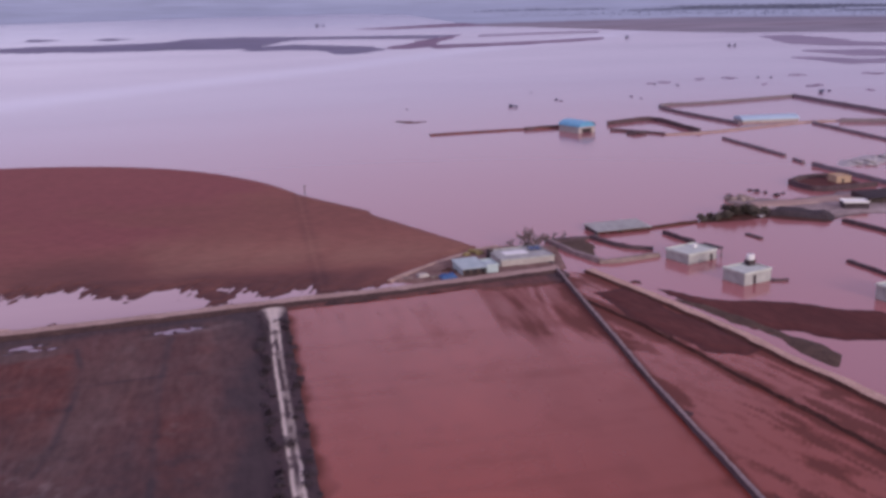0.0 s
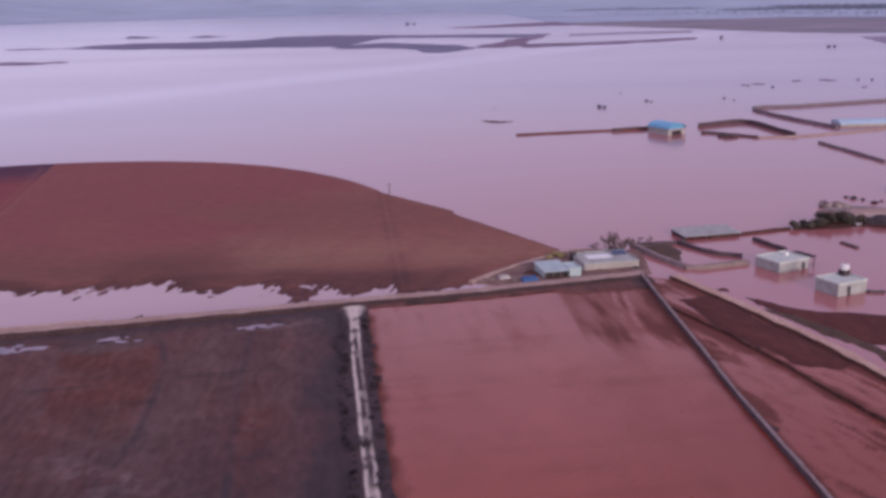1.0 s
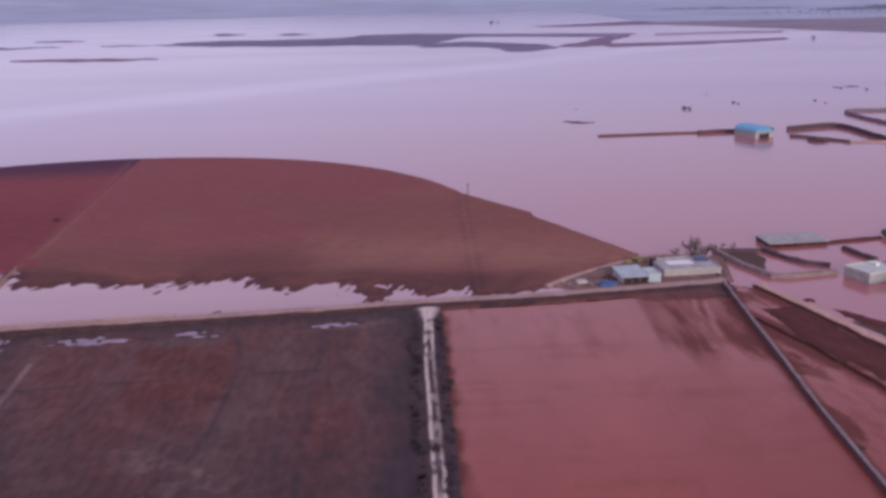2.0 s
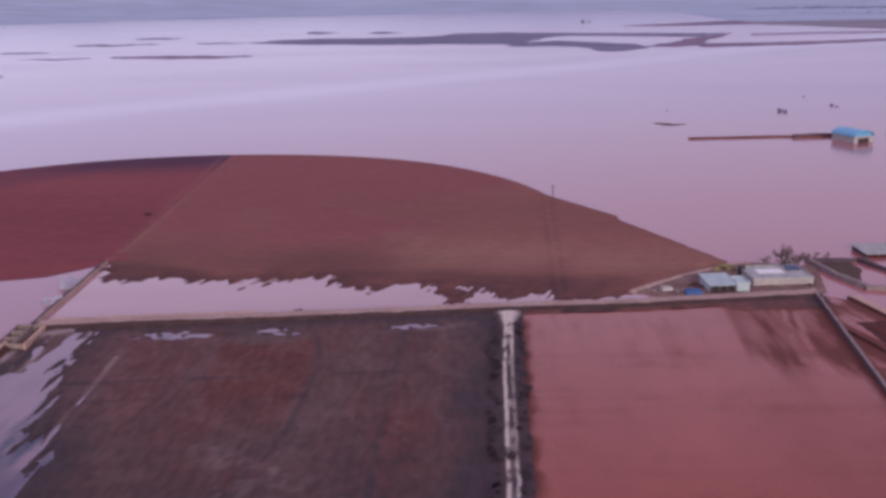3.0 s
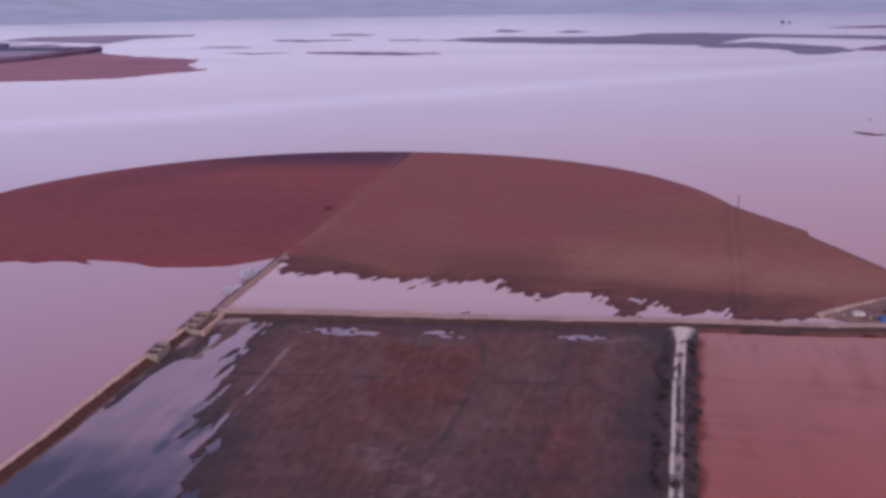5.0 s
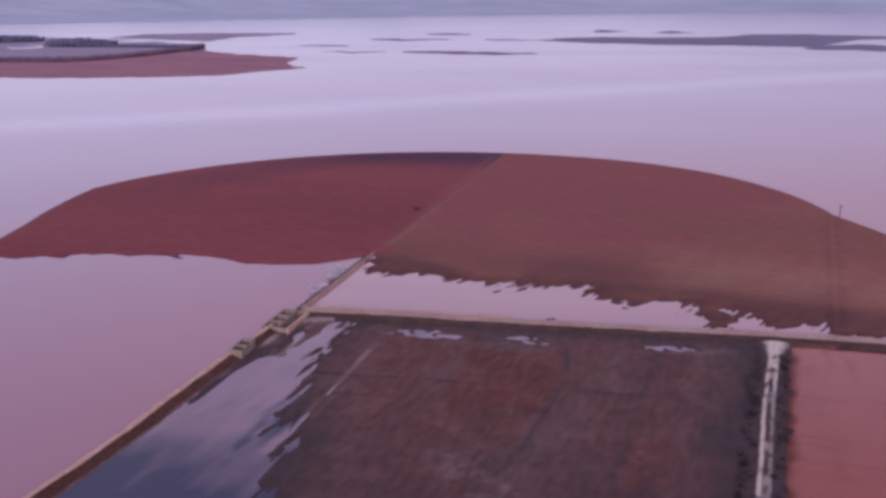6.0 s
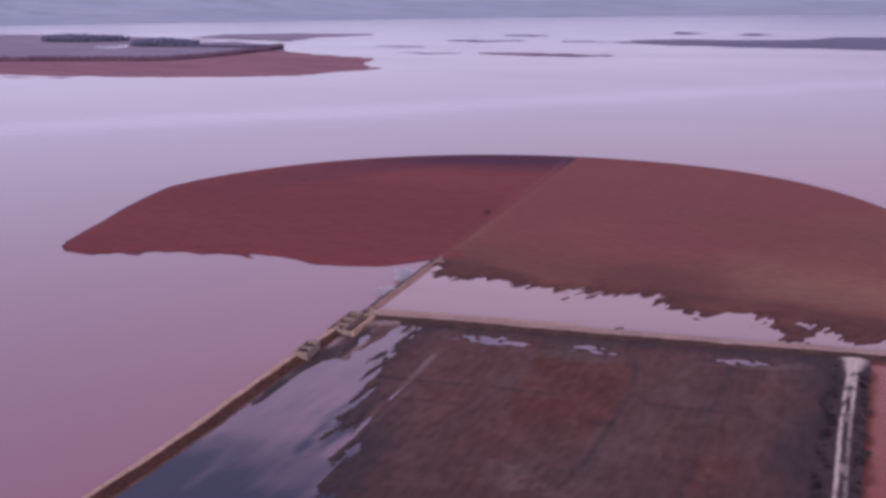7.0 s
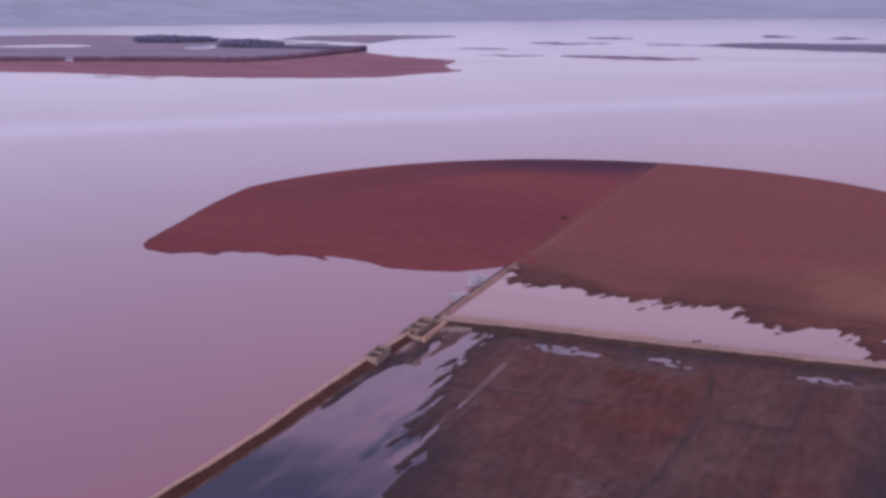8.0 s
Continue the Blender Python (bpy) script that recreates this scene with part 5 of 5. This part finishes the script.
part("screen", block(0.5, 0.58, 0.2, 4.7, -0.8, 2.05), DARK, porch)
house(pose(85.9, 183.4, 0, 0, 0, 28), 9, 4.5, 2.7, "grey concrete house standing in flood water")
house(pose(120.0, 302, 0.2, 0, 0, 12), 4.8, 4.6, 1.9, "faded ochre plastered house inside a walled yard", wall_mat=YELLOW, roof_mat=YELLOW, front=[(1.8, 0.8, -0.8, 1.4, "door")])
for k, (pts, h) in enumerate((([(106.3, 304), (111.2, 292.5), (130.5, 298)], 1.5), ([(106.3, 304), (114, 312), (128, 314)], 1.3))):
    setting(sweep("wall_%d" % (19 + k), pts, [(0.5, -0.5), (0.4, h), (-0.4, h), (-0.5, -0.5)], [STONE_DARK], seed=70 + k, rough=0.12, wobble=0.2), "dark yard wall round a yellow house", "wall")
house(pose(108.5, 266.5, 0, 0, 0, -4), 6.5, 4, 1.9, "low dark shed with a white roof panel", wall_mat=DARK, roof_mat=WHITE, name="shed")


def long_shed(m, w, d, h, label, roof_mat, wall_mat, bays=5):
    """A lean-to shed: posts, back wall, a sloping sheet roof with ribs."""
    ob = thing("shed", m, label, "shed")
    for k in range(bays + 1):
        x = k * (w - 0.2) / bays
        part("post", block(x, x + 0.2, 0, 0.2, -0.6, h - 0.3), METAL, ob)
    part("wall", block(0, w, d - 0.2, d, -0.6, h), wall_mat, ob)
    for x in (0, w - 0.15):
        part("wall", block(x, x + 0.15, 0.21, d - 0.21, -0.6, h - 0.3), wall_mat, ob)
    bm = bmesh.new()
    box(bm, -0.3, w + 0.3, -0.5, d + 0.3, 0, 0.1)
    for v in bm.verts:
        v.co.z += h - 0.3 + 0.32 * (v.co.y + 0.5) / (d + 0.8)
    roof = part("roof", bm, roof_mat, ob)
    for k in range(bays * 2):
        bm = bmesh.new()
        x = (k + 0.5) * w / (bays * 2)
        tube(bm, (x, -0.48, h - 0.17), (x, d + 0.28, h + 0.14), 0.05, 0.05, 4)
        part("roof_rib", bm, roof_mat, roof)
    return ob


long_shed(pose(118, 272.5, 0.2, 0, 0, 12), 18, 9, 1.9, "long dark shed beside the village road", DARK, STONE_DARK)

# ---- the yard on the bank ----
def yard_height(x, y):
    d = inside(x, y, [(-11, 205), (-3, 218), (8, 230), (14, 234), (27, 233), (27, 213), (0, 202.5)])
    return np.clip(d * 0.4, -1, 0.45) + 0.08 * fbm(x * 0.5, y * 0.5, 3, 111), {}


setting(sheet("yard", (-14, 30, 199, 237), 0.5, yard_height, YARD_SOIL), "trampled pale yard on the bank", "yard")
blue_shed = long_shed(pose(4.2, 207.3, 0.42, 0, 0, 18), 5.2, 7.0, 1.85, "small open shed with a pale blue sheet-metal roof in a yard", BLUE_PALE, BLUE_PALE, bays=3)
# dark sheet added in place of the shade in the open front
part("back_cloth", block(0.2, 4.9, 1.0, 1.1, -0.1, 1.5, 0), DARK, blue_shed, "dark sheet for the shade inside the shed")
house(pose(9.4, 209.2, 0.42, 0, 0, 18), 2.6, 4.6, 1.5, "pale blue painted hut beside an open shed", wall_mat=BLUE_PALE, roof_mat=BLUE_PALE, name="hut")
LONG = pose(12.8, 214.2, 0.42, 0, 0, 17)
house(LONG, 12.5, 9.5, 1.15, "long low whitewashed building with a patched pale roof", wall_mat=PLASTER, roof_mat=CONCRETE, name="farmhouse")
sheetm = thing("roof_panel", LONG @ pose(2.4, 3.9, 1.38), "white sheet laid on a flat roof", "panel")
part("sheet", block(0, 5.6, 0, 3.2, 0, 0.08), WHITE, sheetm)
for k in range(2):
    sp = thing("solar_panel", LONG @ pose(9.0 + 1.5 * k, 5.6, 1.38), "dark blue solar panel tilted on a flat roof", "solar panel", "solar panels on the farmhouse")
    bm = block(0, 1.35, 0, 2.0, 0, 0.05, 0)
    for v in bm.verts:
        v.co.z += 0.25 * v.co.y + 0.1
    part("panel", bm, PANEL, sp)
    for y, h in ((0.1, 0.1), (1.85, 0.55)):
        part("stand", block(0.1, 1.25, y, y + 0.06, 0, h, 0), METAL, sp)
cab = thing("water_drum", pose(10.6, 222, 0.42, 0, 0, 15), "tall dark metal water drum beside a hut", "drum")
bm = bmesh.new()
tube(bm, (0, 0, 0), (0, 0, 2.1), 0.75, 0.75, 16)
part("drum", bm, DARK, cab)
bm = bmesh.new()
tube(bm, (0, 0, 2.1), (0, 0, 2.2), 0.78, 0.7, 16)
part("lid", bm, METAL, cab)


def heap(m, r, n, mat, label, category, name, seed, squash=0.5, grit=1.0):
    """A pile of uneven pieces."""
    rng = random.Random(seed)
    ob = thing(name, m, label, category)
    for _ in range(n):
        a, q = rng.uniform(0, 6.28), r * math.sqrt(rng.random())
        bm = bmesh.new()
        s = rng.uniform(0.25, 0.5) * r * grit
        lump(bm, (q * math.cos(a), q * math.sin(a), s * squash * 0.6 + 0.25 * (r - q)), s, rng, squash, 2)
        part("piece", bm, mat, ob)
    return ob


def tarp(m, w, d, h, mat, label, seed):
    """A sheet thrown over a load: a sagging, folded cover."""
    ob = thing("covered_load", m, label, "covered load")
    bm = bmesh.new()
    n = 12
    vs = []
    for j in range(n + 1):
        for i in range(n + 1):
            u, v = i / n * 2 - 1, j / n * 2 - 1
            e = max(abs(u), abs(v))
            z = h * (1 - max(0, (e - 0.72) / 0.28) ** 1.4) * (0.85 + 0.3 * noise.noise(Vector((u * 2, v * 2, seed))))
            vs.append(bm.verts.new((u * w / 2, v * d / 2, max(z, 0.0))))
    for j in range(n):
        for i in range(n):
            bm.faces.new((vs[j * (n + 1) + i], vs[j * (n + 1) + i + 1], vs[(j + 1) * (n + 1) + i + 1], vs[(j + 1) * (n + 1) + i]))
    part("cover", bm, mat, ob)
    for i in (-1, 1):
        part("edge_weight", block(i * w * 0.46 - 0.15, i * w * 0.46 + 0.15, -d * 0.3, d * 0.3, 0, 0.18), STONE, ob)
    return ob


tarp(pose(1.0, 206.0, 0.4, 0, 0, 18), 3.8, 2.4, 1.0, TARP, "load under a blue tarpaulin on the bank", 1)
tarp(pose(-4.4, 207.6, 0.4, 0, 0, 24), 2.6, 1.8, 0.8, PLASTER, "load under a dirty white sheet on the bank", 5)
heap(pose(-1.4, 206.6, 0.35), 1.2, 9, RUBBLE, "small heap of red rubble on the bank", "rubble", "rubble_heap", 11)
heap(pose(-7.6, 206.4, 0.35), 0.9, 8, RUBBLE, "small heap of red rubble on the bank", "rubble", "rubble_heap", 12)
heap(pose(1.4, 211.5, 0.35), 1.4, 10, BANK, "heap of dark earth in a yard", "rubble", "earth_heap", 13)
heap(pose(7.0, 226, 0.35), 2.2, 12, STRAW, "flattened yellow straw stack by a footpath", "straw", "straw_stack", 14, 0.4)
heap(pose(25.6, 207.5, 0.3), 1.3, 10, STONE_DARK, "pile of dark stones at a wall corner", "rubble", "stone_pile", 15)
heap(pose(24.2, 216.4, 0.35), 0.9, 8, STONE_DARK, "pile of dark stones by a building", "rubble", "stone_pile", 16)
for k, (tx, ty, h) in enumerate(((19.6, 233, 6.4), (21.2, 234.5, 5.0), (22.6, 235, 5.0), (24.5, 236.5, 3.2), (26.8, 238.5, 3.0), (16.6, 232.5, 3.2), (29.5, 240.5, 2.6))):
    tree(pose(tx, ty, 0, 0, 0, 40 * k), h, 400 + k, "leafless dark tree behind the farm building", leafy=False, group="bare trees behind the farm", lean=0.6, depth=4, girth=0.05)
beams = thing("timber_stack", pose(21, 231.5, 0.3, 0, 0, 25), "loose stack of dark leaning poles", "timber")
rng = random.Random(9)
for k in range(9):
    bm = bmesh.new()
    tube(bm, (rng.uniform(-3, 3), rng.uniform(-1, 1), 0.1), (rng.uniform(-4, 5), rng.uniform(-1, 1.5), rng.uniform(0.4, 2.4)), 0.1, 0.07, 6)
    part("pole", bm, BARK, beams)

tarp(pose(94.5, 259.4, 0.25, 0, 0, -26), 16, 6, 1.9, DARK, "long dark silage heap under black sheeting on a bank", 9)

# yards beside the farm
for k, (pts, h, mt) in enumerate((([(25.5, 237.5), (29.6, 227), (35, 217.6)], 0.95, STONE), ([(34.8, 217.4), (39.8, 218), (49, 222.2)], 0.9, STONE_PALE), ([(36.2, 240), (43, 230.5), (49, 228)], 0.8, STONE_DARK), ([(27, 238), (34.6, 239.5), (38, 241.5)], 0.7, STONE_DARK))):
    setting(sweep("wall_%d" % (21 + k), pts, [(0.9, -0.5), (0.55, h), (-0.55, h), (-0.9, -0.5)], [mt], seed=80 + k, rough=0.15, wobble=0.4), "thick mud wall of a flooded yard", "wall")
setting(sheet("mudflat_3", (24, 40, 218, 242), 0.5, patch_field([(26, 236), (30, 227.5), (33.5, 222), (35.5, 231), (34, 238.5)], 0.2, 0.3, 0.5, 121), GRASS), "bank of olive weeds inside a yard wall", "grass")
long_shed(pose(38.5, 243.5, 0, 0, 0, 18), 14.5, 7.5, 1.15, "low grey shed roof beyond a flooded yard", CONCRETE, STONE_DARK)

# ---- sluice boxes on the dike ----
def sluice(m, length, width, cells, floor, top, trench, label):
    """A masonry box of open cells, with a dark trench and a kerb on the field side where there is room."""
    ob = thing("sluice", m, label, "sluice")
    y0 = 0.0
    if trench:
        part("kerb", block(-0.3, length, 0, 0.42, -0.6, top, 0.04), PEACH, ob, "pale plastered kerb")
        part("trench_floor", block(0.0, length - 0.3, 0.42, trench, -0.6, floor - 0.2, 0), DARK, ob, "dark trench floor")
        y0 = trench
    part("side_wall", block(0, length, y0, y0 + 0.26, -0.6, top, 0.04), STONE_PALE, ob)
    part("side_wall", block(0, length, width - 0.28, width, -0.6, top, 0.04), STONE_PALE, ob)
    for k in range(cells + 1):
        x = k * (length - 0.36) / cells
        part("cross_wall", block(x, x + 0.36, y0 + 0.265, width - 0.285, -0.6, top + 0.04, 0.04), STONE_PALE, ob)
    part("floor", block(0.37, length - 0.37, y0 + 0.27, width - 0.29, -0.6, floor, 0), DARK, ob, "dark cell bottoms")
    if trench:
        for x in (-0.3, length - 0.3):
            part("end_wall", block(x, x + 0.3, 0.425, trench - 0.005, -0.6, top, 0.03), STONE_PALE, ob)
    return ob


sluice(pose(-112.5, 149.7, 0, 0, 0, 106.5), 10.6, 5.4, 3, 0.15, 1.15, 2.3, "masonry sluice with three open cells and a trench")
sluice(pose(-111.0, 135.2, 0, 0, 0, 109), 6.0, 2.5, 2, 1.1, 1.6, 0, "small masonry sluice box with two open cells on the dike")


def dike_foot(x, y):
    """Mud shelf at the foot of the dike: brown, with dark and pale streaks along it."""
    d, side = to_line(x, y, L_DIKE)
    d = d * side
    u, v = turned(x, y, 103)
    wide = 3.0 + 5.0 * np.clip((y - 118) / 26, 0, 1)
    streak = fbm(u * 0.09, v * 0.7, 4, 141)
    head = np.clip((y - 136) / 8, 0, 1)
    z = 0.04 * (wide - d) + (0.12 + 0.28 * head) * fbm(u * 0.14, v * 0.5, 4, 142) - 0.06 + 0.04 * head + 0.25 * np.clip((y - 150) / 8, 0, 1)
    z = z + 0.16 * (1 - head) * np.exp(-((d - 3.3 + 0.8 * fbm(u * 0.1, v * 0.1, 2, 144)) / 0.5) ** 2) * np.clip(0.8 + 1.6 * fbm(u * 0.12, v * 0.2, 3, 145), 0, 1) * np.clip((y - 112) / 6, 0, 1)
    apron, _ = to_line(x, y, [(-114.5, 156), (-110.3, 160.5), (-106.5, 164.2)])
    dry = np.exp(-((apron + 1.0 * fbm(x * 0.3, y * 0.3, 3, 146)) / 1.3) ** 2)
    z = np.where((d > 0.4) & (d < wide + 7) & (y < 163.8), np.clip(z + 0.3 * dry, -0.6, 0.4), -1)
    return z, {"wet": np.clip(2.0 * streak + 0.35 - dry + 0.5 * (1 - head), 0, 1), "pale": np.clip(np.clip(2.8 * fbm(u * 0.12, v * 0.8, 4, 143) - 0.5, 0, 0.8) * (0.3 + 0.7 * head) + 0.9 * dry, 0, 1)}


setting(sheet("mudflat_6", (-121, -84, 60, 166), 0.4, dike_foot, BANK_MUD, low=-0.12), "streaked brown mud shelf at the foot of a dike", "mud")
rng = random.Random(31)
for k in range(14):
    ty = rng.uniform(182.5, 190) if k < 10 else rng.uniform(171.5, 176)
    tx = -118.5 - (ty - 161) * 0.28 - rng.uniform(2.2, 4.6)
    tree(pose(tx, ty, -0.2, 0, 0, 70 * k), rng.uniform(1.4, 2.7) * (1 if k < 10 else 0.75), 420 + k, "bleached grey-blue tree with fine twigs standing in the flood", leafy=True, leaf=TWIG_PALE, size=0.05, bark=BARK_PALE, group="bare trees along the spur", lean=0.5, depth=4, bushy=0.34)

# ---- plants and loose things ----
def shrub(seed, r):
    rng = random.Random(seed)
    ob = new("shrub")
    bm = bmesh.new()
    for _ in range(6):
        a = rng.uniform(0, 6.28)
        tube(bm, (0, 0, -0.15), (0.5 * r * math.cos(a), 0.5 * r * math.sin(a), rng.uniform(0.5, 0.9) * r), 0.04, 0.02, 4)
    part("stem", bm, BARK, ob)
    bm = bmesh.new()
    for _ in range(14):
        a, q = rng.uniform(0, 6.28), rng.uniform(0, 0.75) * r
        leaves(bm, (q * math.cos(a), q * math.sin(a), rng.uniform(0.2, 0.85) * r), 0.42 * r, 16, 0.13, rng)
    part("foliage", bm, LEAF, ob)
    return ob


def place_on(line, s):
    """The point a length s along a line, and its left side."""
    for (ax, ay), (bx, by) in zip(line, line[1:]):
        n = math.hypot(bx - ax, by - ay)
        if s <= n:
            ex, ey = (bx - ax) / n, (by - ay) / n
            return ax + ex * s, ay + ey * s, -ey, ex
        s -= n
    return ax, ay, -ey, ex


rng = random.Random(77)
kinds = [shrub(500 + k, r) for k, r in enumerate((0.6, 0.75, 0.9, 0.7))]
for side, off, label in ((1, 1.9, "dark leafy shrub in the hedge row along a farm track"), (-1, -2.5, "dark leafy shrub in the hedge row along a farm track")):
    s = 4.0
    while s < 112:
        x, y, lx, ly = place_on(TRACK_LINE, s)
        o = off + rng.gauss(0, 0.5)
        ob = copy_thing(kinds[rng.randrange(4)], pose(x + lx * o, y + ly * o, 0.28, 0, 0, rng.uniform(0, 360)))
        k = rng.choice((0.5, 0.7, 0.85, 1.0, 1.25))
        ob.scale = (k, k, k * rng.uniform(0.7, 1.0))
        tagged(ob, label, "shrub", "shrubs along the track")
        s += rng.uniform(1.2, 3.4)
for ob in kinds:
    for o in list(ob.children_recursive) + [ob]:
        bpy.data.objects.remove(o)
for k, (tx, ty, h) in enumerate(((67.5, 256.3, 2.4), (71, 257.4, 2.6), (73.5, 258, 3.0), (76.3, 259.5, 3.4), (78.4, 260.5, 3.9), (80.6, 260.8, 3.8), (82.5, 261, 3.3), (85, 262, 2.6), (76, 262, 3.2), (69.5, 258.5, 2.0))):
    tree(pose(tx, ty, -0.2, 0, 0, 60 * k), h * 1.05, 440 + k, "low olive-green tree on the flooded village bank", group="green trees on the bank", depth=3, size=0.3, girth=0.035, lean=0.35, bushy=0.3)
setting(sheet("mudflat_4", (78, 160, 246, 304), 0.7, patch_field([(80, 281), (88, 285), (99, 281), (112, 288), (134, 296), (156, 302), (158, 262), (128, 258), (112, 262), (100, 255), (92, 262), (86, 268)], 0.15, 0.45, 0.4, 135), VILLAGE_SOIL), "grey trampled village ground just above the flood", "mud")
setting(sheet("mudflat_5", (104, 134, 288, 316), 0.6, patch_field([(107, 304), (112, 294), (129, 299), (127, 312), (114, 311)], 0.25, 0.3, 0.4, 138), SOIL_WET), "dark red soil inside a walled yard", "mud")
setting(sheet("bank_2", (60, 106, 246, 276), 0.6, patch_field([(64, 254.5), (72, 255), (86, 258), (99, 251.5), (104, 257), (100, 268), (86, 270), (74, 262)], 0.15, 0.3, 0.4, 131), BANK), "dark earth bank under the village trees", "bank")
for k, (bx, by, br) in enumerate(((82.2, 283, 1.9), (84.2, 282, 1.4), (86, 283.4, 1.2), (93, 293, 1.3), (95, 291, 1.0), (97, 287, 1.3), (91.4, 295, 1.0), (99.6, 289.5, 0.8), (36.2, 524, 1.7), (38.8, 521, 1.5), (63, 551.5, 1.3), (65, 546, 1.0), (106, 562, 1.1), (109, 552, 0.9),
                                  (212, 566, 2.2), (219, 572, 1.2), (285, 1010, 2.4), (290, 1008, 2.2), (219, 1200, 3.0), (133, 631, 1.1), (145, 622, 1.2), (207, 664, 1.2), (215, 662, 1.2), (-211, 1795, 4.0), (-200, 1795, 3.0), (53, 593, 0.8), (-17, 520, 0.7))):
    rng = random.Random(600 + k)
    ob = thing("bush", pose(bx, by, -0.3), "dark rounded bush standing in flood water", "bush", "bushes in the flood")
    br *= 0.8
    bm = bmesh.new()
    for _ in range(5):
        a = rng.uniform(0, 6.28)
        tube(bm, (0, 0, -0.4), (0.6 * br * math.cos(a), 0.6 * br * math.sin(a), 0.8 * br), 0.08, 0.04, 4)
    part("stem", bm, BARK, ob)
    bm = bmesh.new()
    for _ in range(12):
        a, q = rng.uniform(0, 6.28), rng.uniform(0, 0.9) * br
        leaves(bm, (q * math.cos(a), q * math.sin(a), rng.uniform(0.2, 0.9) * br), 0.5 * br, 14, 0.2 * br, rng)
    # bushes beyond y 400 take the leaf colour with haze painted in
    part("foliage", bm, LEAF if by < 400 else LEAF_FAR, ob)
heap(pose(143, 338, -0.1), 6, 40, PALE_RUBBLE, "long heap of pale rubble beside a wall", "rubble", "rubble_heap", 17, 0.4, 0.32)
heap(pose(155, 345, -0.1), 7, 40, PALE_RUBBLE, "long heap of pale rubble beside a wall", "rubble", "rubble_heap", 18, 0.4, 0.32)
setting(sheet("mudflat_7", (130, 176, 322, 362), 0.7, patch_field([(134, 333), (142, 334), (152, 338), (164, 340), (172, 350), (164, 356), (150, 352), (138, 344)], 0.15, 0.5, 0.6, 151), PALE_RUBBLE), "spread of pale silt and rubble beside a wall", "rubble")
heap(pose(84.5, 282.6, -0.1), 3.2, 12, RUBBLE, "low brown heap of earth and brush in the flood", "rubble", "earth_heap", 23, 0.5)
heap(pose(84, 259.4, 0.2), 1.0, 8, PALE_RUBBLE, "small heap of pale rubble under trees", "rubble", "rubble_heap", 19, 0.6)
heap(pose(80.5, 417, -0.2), 3.4, 14, STONE_DARK, "dark collapsed heap of stones beside a walled yard", "rubble", "stone_pile", 22, 0.45)
heap(pose(-73.4, 180.5, -0.05, 0, 0, 44), 0.8, 6, BANK, "dark clods of earth in shallow flood water", "clods", "earth_heap", 24, 0.4)
heap(pose(40, 201.5, -0.15), 1.0, 7, BANK, "clods of dark earth in shallow flood water", "clods", "earth_heap", 20, 0.4)
heap(pose(-148, 251.5, 0.4), 1.1, 7, BANK, "small dark heap of earth on a ploughed field", "clods", "earth_heap", 21, 0.6)
post = thing("pole", pose(-41.5, 300.5, 0.1), "thin dark wooden pole at the field edge", "pole")
bm = bmesh.new()
tube(bm, (0, 0, -0.4), (0, 0, 3.2), 0.16, 0.1, 8)
part("shaft", bm, BARK, post)
part("crossarm", block(-0.7, 0.7, -0.06, 0.06, 2.7, 2.82, 0), BARK, post)

# ---- the plan set out at full size ----
for ob in scene.objects:
    if ob.parent is None and ob.type in {'MESH', 'EMPTY'}:
        ob.matrix_basis = Matrix.Scale(SCALE, 4) @ ob.matrix_basis
